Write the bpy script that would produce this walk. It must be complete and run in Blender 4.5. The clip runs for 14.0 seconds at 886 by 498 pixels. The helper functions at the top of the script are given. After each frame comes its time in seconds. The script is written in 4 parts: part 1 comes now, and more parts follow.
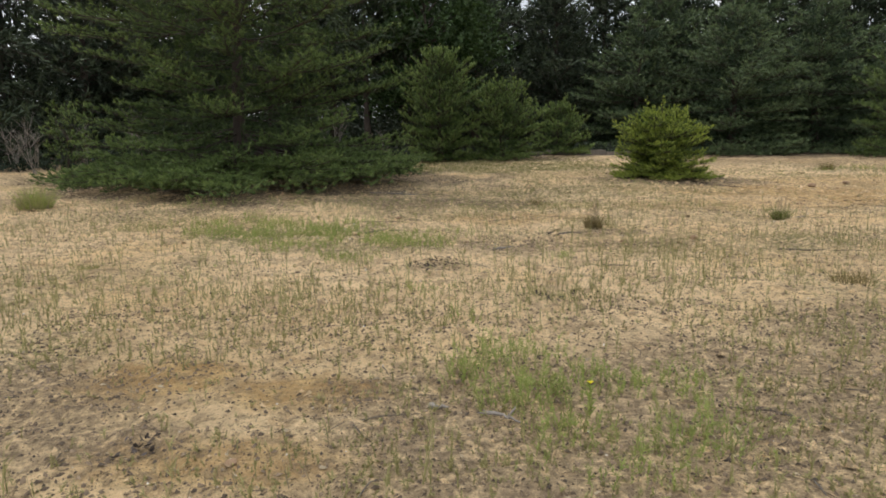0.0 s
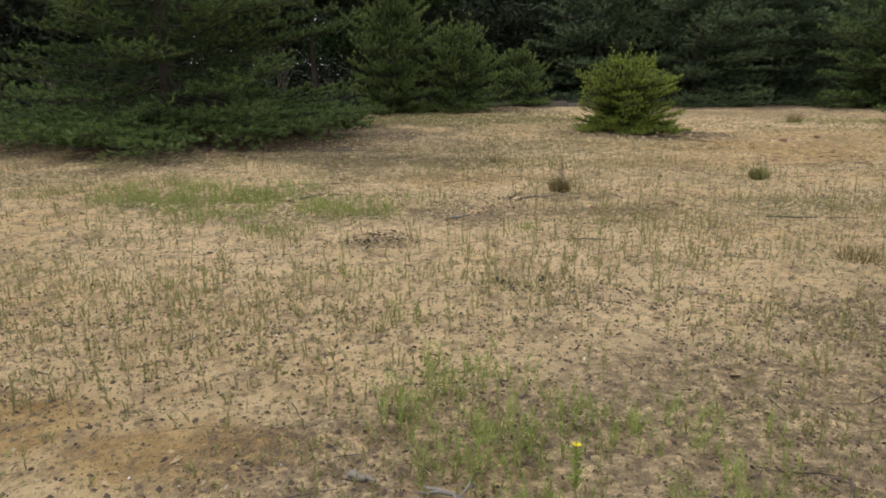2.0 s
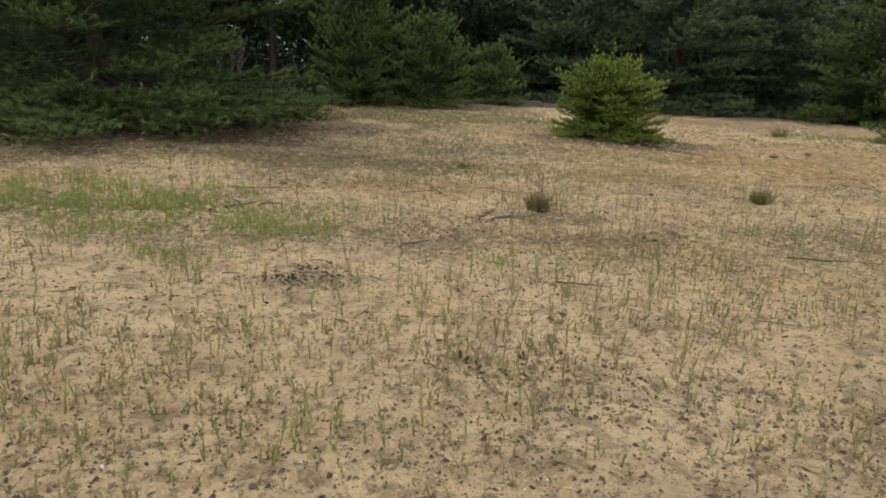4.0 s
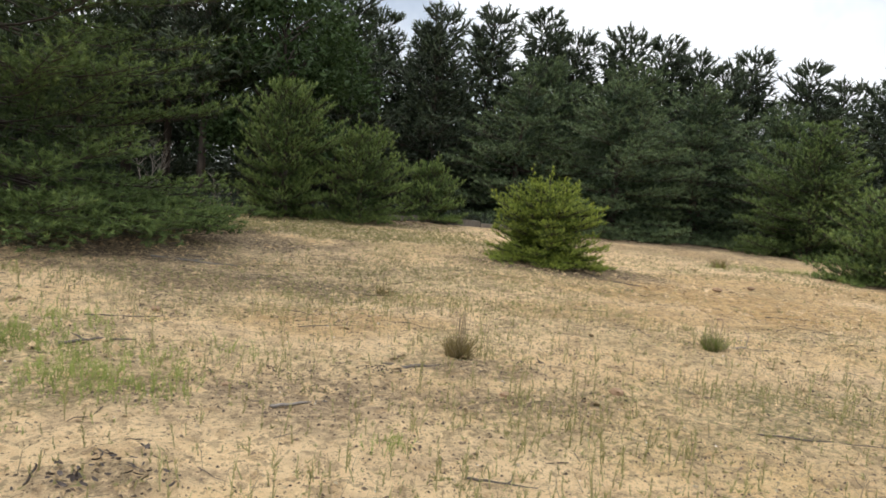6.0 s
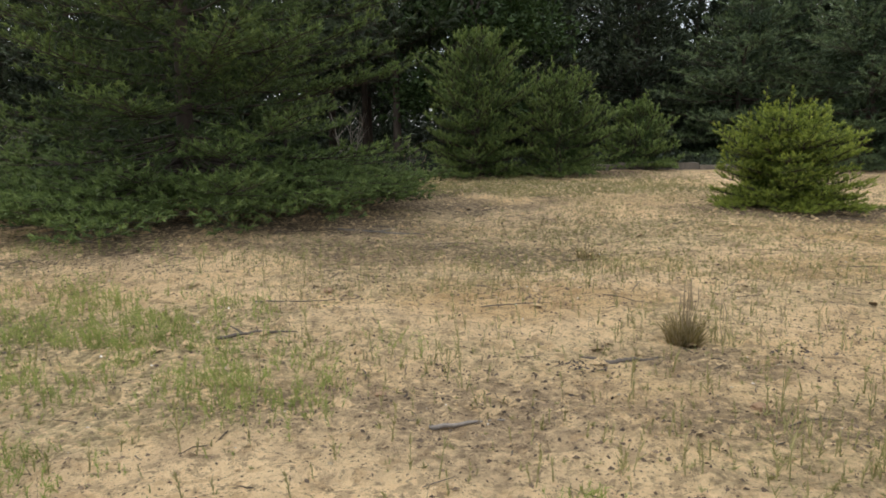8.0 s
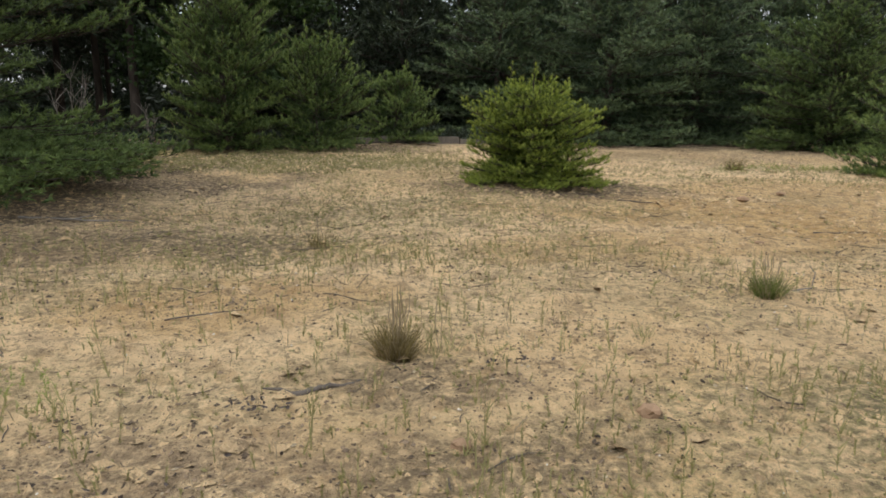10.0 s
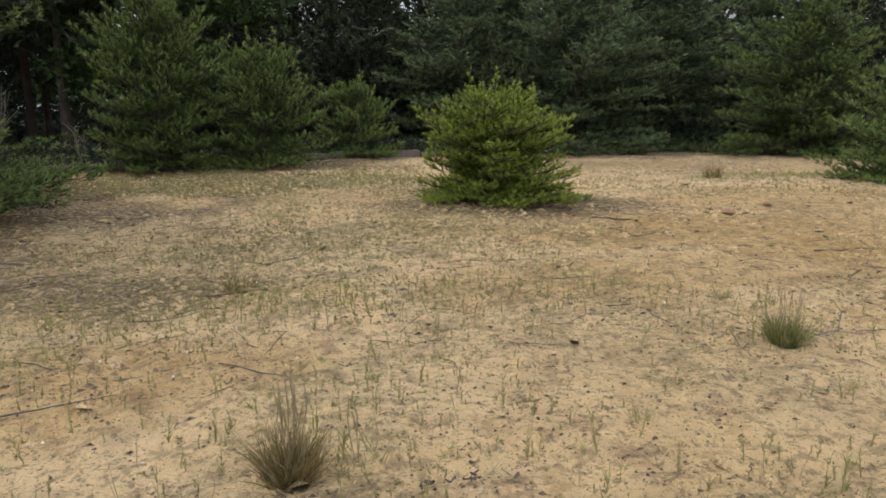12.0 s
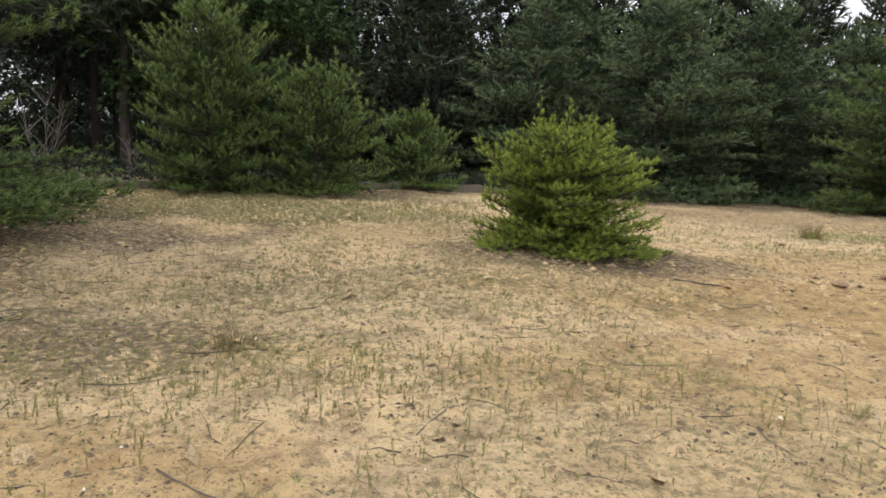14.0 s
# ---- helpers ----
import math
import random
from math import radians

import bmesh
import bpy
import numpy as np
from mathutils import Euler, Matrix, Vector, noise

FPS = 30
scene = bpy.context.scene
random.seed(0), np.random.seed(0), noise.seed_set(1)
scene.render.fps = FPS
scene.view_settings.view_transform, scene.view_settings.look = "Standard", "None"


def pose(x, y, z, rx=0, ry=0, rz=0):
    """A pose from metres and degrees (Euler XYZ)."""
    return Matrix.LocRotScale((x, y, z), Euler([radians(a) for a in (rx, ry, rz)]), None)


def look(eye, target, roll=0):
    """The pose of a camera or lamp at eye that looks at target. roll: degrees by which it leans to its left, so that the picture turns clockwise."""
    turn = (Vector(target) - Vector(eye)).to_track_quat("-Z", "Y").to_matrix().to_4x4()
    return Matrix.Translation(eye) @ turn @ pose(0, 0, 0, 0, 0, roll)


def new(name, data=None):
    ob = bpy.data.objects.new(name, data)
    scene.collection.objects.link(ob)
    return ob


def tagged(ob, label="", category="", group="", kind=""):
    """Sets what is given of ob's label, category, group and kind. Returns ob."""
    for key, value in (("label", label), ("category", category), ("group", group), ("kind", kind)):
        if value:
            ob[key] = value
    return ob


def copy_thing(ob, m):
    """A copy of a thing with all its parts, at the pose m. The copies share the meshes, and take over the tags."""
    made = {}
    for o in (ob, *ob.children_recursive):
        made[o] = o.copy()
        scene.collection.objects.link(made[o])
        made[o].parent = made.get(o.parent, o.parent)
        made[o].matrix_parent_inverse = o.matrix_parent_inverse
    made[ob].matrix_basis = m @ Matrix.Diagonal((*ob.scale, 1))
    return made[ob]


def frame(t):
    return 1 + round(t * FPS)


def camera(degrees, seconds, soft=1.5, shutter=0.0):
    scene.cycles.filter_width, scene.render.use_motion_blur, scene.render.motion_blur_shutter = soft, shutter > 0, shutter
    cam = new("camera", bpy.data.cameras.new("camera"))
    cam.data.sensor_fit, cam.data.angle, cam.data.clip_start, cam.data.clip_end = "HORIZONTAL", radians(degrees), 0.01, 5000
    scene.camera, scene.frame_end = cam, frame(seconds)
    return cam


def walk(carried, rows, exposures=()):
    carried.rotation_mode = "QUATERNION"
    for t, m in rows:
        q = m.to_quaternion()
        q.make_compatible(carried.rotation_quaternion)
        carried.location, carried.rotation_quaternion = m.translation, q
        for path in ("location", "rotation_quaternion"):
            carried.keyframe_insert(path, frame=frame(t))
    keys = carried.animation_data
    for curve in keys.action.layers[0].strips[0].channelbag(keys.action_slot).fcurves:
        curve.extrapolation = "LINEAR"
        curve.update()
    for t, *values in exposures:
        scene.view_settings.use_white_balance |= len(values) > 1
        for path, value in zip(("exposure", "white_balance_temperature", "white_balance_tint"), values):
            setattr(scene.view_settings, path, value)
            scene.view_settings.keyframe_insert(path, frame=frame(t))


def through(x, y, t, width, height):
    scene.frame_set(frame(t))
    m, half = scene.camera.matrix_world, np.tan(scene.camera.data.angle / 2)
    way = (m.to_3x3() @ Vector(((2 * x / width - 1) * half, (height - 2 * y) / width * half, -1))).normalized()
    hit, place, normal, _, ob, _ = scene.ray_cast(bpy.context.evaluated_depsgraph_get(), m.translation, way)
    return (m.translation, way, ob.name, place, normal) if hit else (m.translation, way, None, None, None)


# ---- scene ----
cam = camera(65.9, 14.0, soft=1.68)
PATH = [
    (0, (-0.029, -0.159, 1.488), (-0.025, 1.812, 1.149), -0.6),
    (0.5, (-0.002, 0.12, 1.428), (-0.011, 2.078, 1.023), 2.1),
    (1, (-0.09, 0.42, 1.481), (-0.133, 2.373, 1.054), 2.7),
    (1.5, (-0.003, 0.694, 1.429), (-0.047, 2.653, 1.026), -0.3),
    (2, (0.114, 1.021, 1.486), (0.237, 2.959, 1.007), -0.4),
    (2.2, (0.078, 1.155, 1.454), (0.149, 3.089, 0.95), -0.4),
    (4.3, (0.358, 2.722, 1.494), (0.606, 4.644, 1.001), 2.5),
    (4.5, (0.391, 2.841, 1.508), (0.682, 4.768, 1.056), 1.0),
    (5, (0.624, 3.131, 1.54), (0.863, 5.091, 1.226), -1.7),
    (5.5, (0.788, 3.433, 1.516), (1.01, 5.413, 1.343), 1.8),
    (6, (0.833, 3.805, 1.543), (1.207, 5.763, 1.381), 5.3),
    (6.5, (1.037, 4.092, 1.5), (1.319, 6.054, 1.233), 0.2),
    (7, (1.078, 4.422, 1.5), (0.969, 6.394, 1.181), -1.5),
    (7.2, (1.049, 4.586, 1.48), (0.805, 6.546, 1.167), -0.8),
    (9.3, (1.416, 5.754, 1.511), (1.43, 7.727, 1.183), 3.5),
    (9.5, (1.5, 5.849, 1.53), (1.669, 7.818, 1.226), 2.3),
    (10, (1.737, 6.074, 1.496), (2.128, 7.994, 1.098), 0.9),
    (10.5, (1.848, 6.377, 1.461), (2.188, 8.293, 1.0), 1.2),
    (11, (1.834, 6.73, 1.533), (2.372, 8.626, 1.188), 7.8),
    (11.5, (2.02, 6.987, 1.478), (2.554, 8.887, 1.151), 1.1),
    (12, (2.25, 7.26, 1.488), (2.718, 9.17, 1.122), -0.5),
    (12.5, (2.391, 7.634, 1.476), (2.935, 9.524, 1.111), 2.4),
    (13, (2.515, 7.921, 1.498), (3.117, 9.796, 1.15), 1.2),
    (13.5, (2.692, 8.126, 1.527), (3.172, 10.056, 1.32), 0.7),
    (14, (2.653, 8.473, 1.494), (2.943, 10.432, 1.218), 2.9),
]
# the clip lightens and darkens a little on the way: seconds, stops
LIGHTNESS = [(0, -0.25), (1.5, -0.33), (2.2, -0.41), (4.3, -0.51), (4.7, -0.49), (5.2, -0.28), (5.8, 0.07), (6.5, -0.07), (7.2, -0.17), (9.5, -0.15), (10.5, -0.31), (11.0, -0.29), (12.0, -0.25), (13.0, -0.21), (13.5, 0.01), (14.0, 0.07)]
walk(cam, [(t, look(eye, target, roll)) for t, eye, target, roll in PATH], LIGHTNESS)

# ---- world, sun, exposure ----
SUN_AZ, SUN_EL = radians(283), radians(57)   # light comes from the left, through thin cloud
world = bpy.data.worlds.new("sky")
scene.world = world
world.use_nodes = True
wn, wl = world.node_tree.nodes, world.node_tree.links
wn.clear()
w_out = wn.new("ShaderNodeOutputWorld")
w_bg = wn.new("ShaderNodeBackground")
w_sky = wn.new("ShaderNodeTexSky")
w_sky.sky_type, w_sky.sun_disc = "NISHITA", False
w_sky.sun_elevation, w_sky.sun_rotation = SUN_EL, SUN_AZ
w_sky.air_density, w_sky.dust_density = 1.0, 2.0
w_dim = wn.new("ShaderNodeVectorMath")
w_dim.operation = "SCALE"
w_dim.inputs["Scale"].default_value = 0.12
w_tc = wn.new("ShaderNodeTexCoord")
w_noise = wn.new("ShaderNodeTexNoise")
w_noise.inputs["Scale"].default_value, w_noise.inputs["Detail"].default_value = 2.4, 6
w_ramp = wn.new("ShaderNodeValToRGB")
w_ramp.color_ramp.elements[0].position, w_ramp.color_ramp.elements[1].position = 0.30, 0.52
w_mix = wn.new("ShaderNodeMix")
w_mix.data_type = "RGBA"
w_split = wn.new("ShaderNodeSeparateXYZ")                 # cloud, three times as bright overhead as at the horizon
wl.new(w_tc.outputs["Generated"], w_split.inputs[0])
w_up = wn.new("ShaderNodeMapRange")
w_up.inputs[3].default_value, w_up.inputs[4].default_value = 0.80, 2.40
wl.new(w_split.outputs[2], w_up.inputs[0])
w_cloud = wn.new("ShaderNodeVectorMath")
w_cloud.operation = "SCALE"
w_cloud.inputs[0].default_value = (0.97, 1.0, 1.045)
wl.new(w_up.outputs[0], w_cloud.inputs["Scale"])
wl.new(w_cloud.outputs[0], w_mix.inputs[7])
wl.new(w_sky.outputs[0], w_dim.inputs[0])
wl.new(w_tc.outputs["Generated"], w_noise.inputs["Vector"])
wl.new(w_noise.outputs["Fac"], w_ramp.inputs[0])
wl.new(w_ramp.outputs[0], w_mix.inputs[0])
wl.new(w_dim.outputs[0], w_mix.inputs[6])
wl.new(w_mix.outputs[2], w_bg.inputs[0])
wl.new(w_bg.outputs[0], w_out.inputs[0])

sun = new("sun", bpy.data.lights.new("sun", "SUN"))
sun.data.energy, sun.data.angle, sun.data.color = 1.5, radians(11), (1.0, 0.95, 0.86)
sun_dir = Vector((math.sin(SUN_AZ) * math.cos(SUN_EL), math.cos(SUN_AZ) * math.cos(SUN_EL), math.sin(SUN_EL)))
sun.matrix_world = look(sun_dir * 60, (0, 0, 0))


# ---- materials ----
class Nodes:
    """A small wrapper that builds a node material."""

    def __init__(self, name):
        self.mat = bpy.data.materials.new(name)
        self.mat.use_nodes = True
        self.n, self.l = self.mat.node_tree.nodes, self.mat.node_tree.links
        self.bsdf = self.n["Principled BSDF"]
        self.out = self.n["Material Output"]

    def coords(self):
        return self.n.new("ShaderNodeTexCoord").outputs["Object"]

    def noise(self, scale, detail=3.0, rough=0.55, vector=None):
        x = self.n.new("ShaderNodeTexNoise")
        x.inputs["Scale"].default_value, x.inputs["Detail"].default_value, x.inputs["Roughness"].default_value = scale, detail, rough
        self.l.new(vector or self.coords(), x.inputs["Vector"])
        return x.outputs["Fac"]

    def ramp(self, value, *stops):
        x = self.n.new("ShaderNodeValToRGB")
        while len(x.color_ramp.elements) < len(stops):
            x.color_ramp.elements.new(0.5)
        for e, (p, c) in zip(x.color_ramp.elements, stops):
            e.position, e.color = p, (*c, 1)
        self.l.new(value, x.inputs[0])
        return x.outputs[0]

    def step(self, value, lo, hi):
        x = self.n.new("ShaderNodeMapRange")
        x.inputs[1].default_value, x.inputs[2].default_value = lo, hi
        self.l.new(value, x.inputs[0])
        return x.outputs[0]

    def mix(self, fac, a, b, mode="MIX"):
        x = self.n.new("ShaderNodeMix")
        x.data_type, x.blend_type = "RGBA", mode
        for socket, v in ((x.inputs[0], fac), (x.inputs[6], a), (x.inputs[7], b)):
            if isinstance(v, (int, float)):
                socket.default_value = v
            elif isinstance(v, tuple):
                socket.default_value = (*v, 1)
            else:
                self.l.new(v, socket)
        return x.outputs[2]

    def math(self, op, a, b):
        x = self.n.new("ShaderNodeMath")
        x.operation = op
        for socket, v in ((x.inputs[0], a), (x.inputs[1], b)):
            if isinstance(v, (int, float)):
                socket.default_value = v
            else:
                self.l.new(v, socket)
        return x.outputs[0]

    def attribute(self, name):
        x = self.n.new("ShaderNodeAttribute")
        x.attribute_name = name
        return x.outputs["Fac"]

    def island(self):
        return self.n.new("ShaderNodeNewGeometry").outputs["Random Per Island"]

    def finish(self, colour, rough=0.85, bump=None, strength=0.4, distance=0.01, through=0.0, specular=0.3):
        self.l.new(colour, self.bsdf.inputs["Base Color"])
        self.bsdf.inputs["Roughness"].default_value = rough
        self.bsdf.inputs["Specular IOR Level"].default_value = specular
        if bump is not None:
            b = self.n.new("ShaderNodeBump")
            b.inputs["Strength"].default_value, b.inputs["Distance"].default_value = strength, distance
            self.l.new(bump, b.inputs["Height"])
            self.l.new(b.outputs[0], self.bsdf.inputs["Normal"])
        if through:
            t, m = self.n.new("ShaderNodeBsdfTranslucent"), self.n.new("ShaderNodeMixShader")
            self.l.new(colour, t.inputs[0])
            m.inputs[0].default_value = through
            self.l.new(self.bsdf.outputs[0], m.inputs[1])
            self.l.new(t.outputs[0], m.inputs[2])
            self.l.new(m.outputs[0], self.out.inputs[0])
        return self.mat


def leaf_material(name, dark, mid, light, clump=2.2, through=0.22):
    """Leaves and grass: clumps of unlike age, each blade with its own tone."""
    k = Nodes(name)
    big = k.ramp(k.noise(clump, 3), (0.32, dark), (0.52, mid), (0.74, light))
    own = k.ramp(k.island(), (0.0, tuple(c * 0.62 for c in mid)), (0.55, mid), (1.0, tuple(c * 1.35 for c in light)))
    c = k.mix(0.45, big, own)
    return k.finish(c, 0.6, through=through, specular=0.25)


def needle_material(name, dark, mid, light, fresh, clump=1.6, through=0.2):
    """Pine needles: boughs of unlike tone, older needles darker, fresh growth towards the tips of the shoots. Low tone
    also paints the shade inside a crown.
    """
    k = Nodes(name)
    big = k.ramp(k.noise(clump, 3), (0.32, dark), (0.52, mid), (0.74, light))
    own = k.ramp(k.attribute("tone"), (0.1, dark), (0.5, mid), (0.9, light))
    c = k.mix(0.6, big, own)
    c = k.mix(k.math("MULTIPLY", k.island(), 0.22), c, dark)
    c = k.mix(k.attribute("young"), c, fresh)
    return k.finish(c, 0.55, through=through, specular=0.3)


def wood_material(name, a, b, scale=9.0, bump=0.6):
    k = Nodes(name)
    m = k.n.new("ShaderNodeMapping")
    m.inputs["Scale"].default_value = (1, 1, 0.22)
    k.l.new(k.coords(), m.inputs[0])
    f = k.noise(scale, 6, 0.7, m.outputs[0])
    c = k.mix(k.step(k.noise(1.3, 2), 0.35, 0.7), k.ramp(f, (0.3, a), (0.7, b)), tuple((p + q) * 0.38 for p, q in zip(a, b)))
    return k.finish(c, 0.9, f, bump, 0.02)


def sand_material():
    k = Nodes("dry sand with crust, litter stains and painted shade")
    broad, medium, lump = k.noise(0.42, 4), k.noise(2.3, 5, 0.6), k.noise(6.5, 6, 0.72)
    fine, crumb, grit = k.noise(15, 5, 0.72), k.noise(42, 4, 0.7), k.noise(150, 3, 0.7)
    base = k.ramp(broad, (0.30, (0.77, 0.56, 0.315)), (0.5, (0.86, 0.635, 0.37)), (0.72, (0.83, 0.585, 0.295)))
    c = k.mix(k.math("MULTIPLY", k.step(medium, 0.48, 0.70), 0.8), base, (0.52, 0.375, 0.23))
    scuffed = k.noise(4.2, 7, 0.72)
    c = k.mix(k.math("MULTIPLY", k.step(scuffed, 0.55, 0.60), 0.55), c, (0.50, 0.33, 0.17))          # shade of scuffed ripples, painted as darker sand
    # yellow and reddish sand; its darker end repeats the painted ripple shade
    c = k.mix(k.attribute("orange"), c, k.ramp(scuffed, (0.40, (0.66, 0.445, 0.205)), (0.58, (0.45, 0.278, 0.115))))
    # dark mottling: small shadows and litter between ridges, put into the colour
    c = k.mix(k.math("MULTIPLY", k.step(lump, 0.53, 0.59), 0.55), c, (0.30, 0.212, 0.128))
    c = k.mix(k.math("MULTIPLY", k.attribute("crust"), k.step(fine, 0.40, 0.56)), c, (0.165, 0.165, 0.078))
    # litter stains; the same mask carries shade painted beside the pines
    c = k.mix(k.math("MULTIPLY", k.attribute("litter"), k.step(fine, 0.34, 0.54)), c, (0.14, 0.104, 0.072))
    # finer mottling: crumbs, and footprint shade painted the same way
    c = k.mix(k.math("MULTIPLY", k.step(fine, 0.56, 0.61), 0.62), c, (0.20, 0.144, 0.09))
    c = k.mix(k.math("MULTIPLY", k.step(crumb, 0.60, 0.635), 0.85), c, (0.10, 0.072, 0.048))
    c = k.mix(k.math("MULTIPLY", k.step(grit, 0.62, 0.70), 0.5), c, (0.15, 0.105, 0.07))
    c = k.mix(k.math("MULTIPLY", k.step(grit, 0.42, 0.30), 0.5), c, (0.78, 0.64, 0.44))
    h = k.math("ADD", k.math("MULTIPLY", lump, 1.9), k.math("ADD", k.math("MULTIPLY", fine, 1.15), k.math("MULTIPLY", crumb, 0.5)))
    return k.finish(c, 0.95, h, 1.0, 0.09, specular=0.15)


def chip_material(name, *stops):
    k = Nodes(name)
    return k.finish(k.mix(0.3, k.ramp(k.island(), *stops), k.ramp(k.noise(40, 2), (0.3, stops[0][1]), (0.7, stops[-1][1]))), 0.85)


SAND = sand_material()
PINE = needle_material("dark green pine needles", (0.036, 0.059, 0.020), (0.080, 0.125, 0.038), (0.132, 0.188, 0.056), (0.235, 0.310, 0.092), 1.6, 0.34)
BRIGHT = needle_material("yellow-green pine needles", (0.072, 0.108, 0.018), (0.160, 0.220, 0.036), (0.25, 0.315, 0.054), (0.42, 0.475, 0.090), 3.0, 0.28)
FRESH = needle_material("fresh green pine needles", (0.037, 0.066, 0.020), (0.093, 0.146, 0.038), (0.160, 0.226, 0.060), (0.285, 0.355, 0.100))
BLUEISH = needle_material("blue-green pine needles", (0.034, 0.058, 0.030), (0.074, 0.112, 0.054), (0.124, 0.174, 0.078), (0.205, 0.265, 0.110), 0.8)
# needles of the woods: shade and bluish haze are put into this dull green
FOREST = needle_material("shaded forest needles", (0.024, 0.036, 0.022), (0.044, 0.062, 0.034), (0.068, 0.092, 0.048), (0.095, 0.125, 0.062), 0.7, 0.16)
BROADLEAF = leaf_material("dark broad leaves", (0.022, 0.042, 0.013), (0.036, 0.066, 0.019), (0.055, 0.094, 0.026), 1.2, 0.15)
BARK = wood_material("dark pine bark", (0.028, 0.022, 0.018), (0.095, 0.074, 0.060))
TWIG = wood_material("bare grey-brown twigs", (0.075, 0.062, 0.052), (0.16, 0.135, 0.11), 20)
DRYWOOD = wood_material("weathered grey driftwood", (0.13, 0.115, 0.10), (0.33, 0.29, 0.25), 24)
TIMBER = wood_material("weathered edging timber", (0.10, 0.085, 0.07), (0.23, 0.20, 0.165), 12)
WEED = leaf_material("dull olive weeds", (0.195, 0.182, 0.074), (0.31, 0.285, 0.124), (0.44, 0.40, 0.19), 1.1, 0.34)
STRAW = leaf_material("dead straw stems", (0.22, 0.165, 0.10), (0.31, 0.245, 0.155), (0.40, 0.33, 0.21), 2.0, 0.1)
GRASS = leaf_material("fresh green grass", (0.175, 0.215, 0.062), (0.285, 0.335, 0.092), (0.42, 0.445, 0.15), 3.0, 0.34)
TUFT_BROWN = leaf_material("brown-green bunchgrass", (0.085, 0.072, 0.026), (0.175, 0.140, 0.052), (0.32, 0.25, 0.11), 14.0, 0.25)
TUFT_GREEN = leaf_material("dull green bunchgrass", (0.075, 0.098, 0.026), (0.155, 0.185, 0.052), (0.27, 0.285, 0.10), 14.0, 0.25)
CHIP = chip_material("brown bark chips and leaf crumbs", (0.0, (0.022, 0.016, 0.012)), (0.45, (0.085, 0.060, 0.040)), (1.0, (0.25, 0.18, 0.115)))
DARKLEAF = chip_material("dead curled leaves", (0.0, (0.022, 0.018, 0.017)), (0.6, (0.062, 0.048, 0.042)), (1.0, (0.16, 0.13, 0.11)))
LEAFBIT = chip_material("dark brown leaf bits", (0.0, (0.018, 0.013, 0.010)), (0.6, (0.060, 0.040, 0.026)), (1.0, (0.15, 0.10, 0.065)))
PEBBLE = chip_material("pale pebbles", (0.0, (0.42, 0.33, 0.24)), (0.6, (0.6, 0.54, 0.45)), (1.0, (0.75, 0.70, 0.62)))
CLAY = chip_material("brown clay lumps", (0.0, (0.16, 0.10, 0.06)), (1.0, (0.27, 0.175, 0.105)))
YELLOW = leaf_material("yellow flower", (0.7, 0.55, 0.02), (0.8, 0.65, 0.03), (0.85, 0.7, 0.05))


# ---- shape of the land ----
GRID = np.random.default_rng(11).random((256, 256))


def smooth(a, b, x):
    t = np.clip((np.asarray(x, float) - a) / (b - a), 0, 1)
    return t * t * (3 - 2 * t)


def value_noise(x, y, size, shift=0):
    x, y = np.asarray(x, float) / size + 37.3 + shift * 17.7, np.asarray(y, float) / size + 51.9 + shift * 29.1
    i, j = np.floor(x).astype(int), np.floor(y).astype(int)
    u, v = x - i, y - j
    u, v = u * u * (3 - 2 * u), v * v * (3 - 2 * v)
    g = lambda a, b: GRID[a % 256, b % 256]
    return (g(i, j) * (1 - u) + g(i + 1, j) * u) * (1 - v) + (g(i, j + 1) * (1 - u) + g(i + 1, j + 1) * u) * v


def slope(x, y):
    """The lie of the land: level where one walks, rising gently to the woods."""
    x, y = np.asarray(x, float), np.asarray(y, float)
    start = 13.2 - 3.2 * (1 - smooth(-5, 1, x))
    k = 0.052 - 0.02 * smooth(4, 10, x)
    d = np.minimum(y, 25.5) - start
    return k * (d + np.sqrt(d * d + 4)) / 2 - k * 0.08 - 0.10 * smooth(17, 23, y) * (1 - smooth(-3, 1.5, x))


def land(x, y):
    """Height of the sand with its hummocks and scuffs."""
    x, y = np.asarray(x, float), np.asarray(y, float)
    lump = (value_noise(x, y, 1.9) - 0.5) * 0.05 + (value_noise(x, y, 0.62, 1) - 0.5) * 0.028
    scuff = np.abs(value_noise(x, y * 1.5, 0.27, 2) - 0.5) * 0.085 + (value_noise(x, y * 1.3, 0.15, 3) - 0.5) * 0.034
    near = 1 - smooth(24, 40, np.hypot(x - 2, y - 8))
    return slope(x, y) + (lump + scuff) * near - 0.008


def mesh_object(name, verts, faces, material, parent=None, label=""):
    """One mesh object from vertex and face arrays (all faces with the same number of corners)."""
    verts, faces = np.ascontiguousarray(verts, dtype=np.float32), np.ascontiguousarray(faces, dtype=np.int32)
    me = bpy.data.meshes.new(name)
    n, c = faces.shape
    me.vertices.add(len(verts))
    me.vertices.foreach_set("co", verts.ravel())
    me.loops.add(n * c)
    me.loops.foreach_set("vertex_index", faces.ravel())
    me.polygons.add(n)
    me.polygons.foreach_set("loop_start", np.arange(0, n * c, c, dtype=np.int32))
    me.update(calc_edges=True)
    me.materials.append(material)
    ob = new(name, me)
    ob.parent = parent
    if label:
        tagged(ob, label)
    return ob


def part(name, bm, material, parent=None, label=""):
    """Links a bmesh as one mesh object."""
    me = bpy.data.meshes.new(name)
    bm.to_mesh(me)
    bm.free()
    me.materials.append(material)
    ob = new(name, me)
    ob.parent = parent
    if label:
        tagged(ob, label)
    return ob


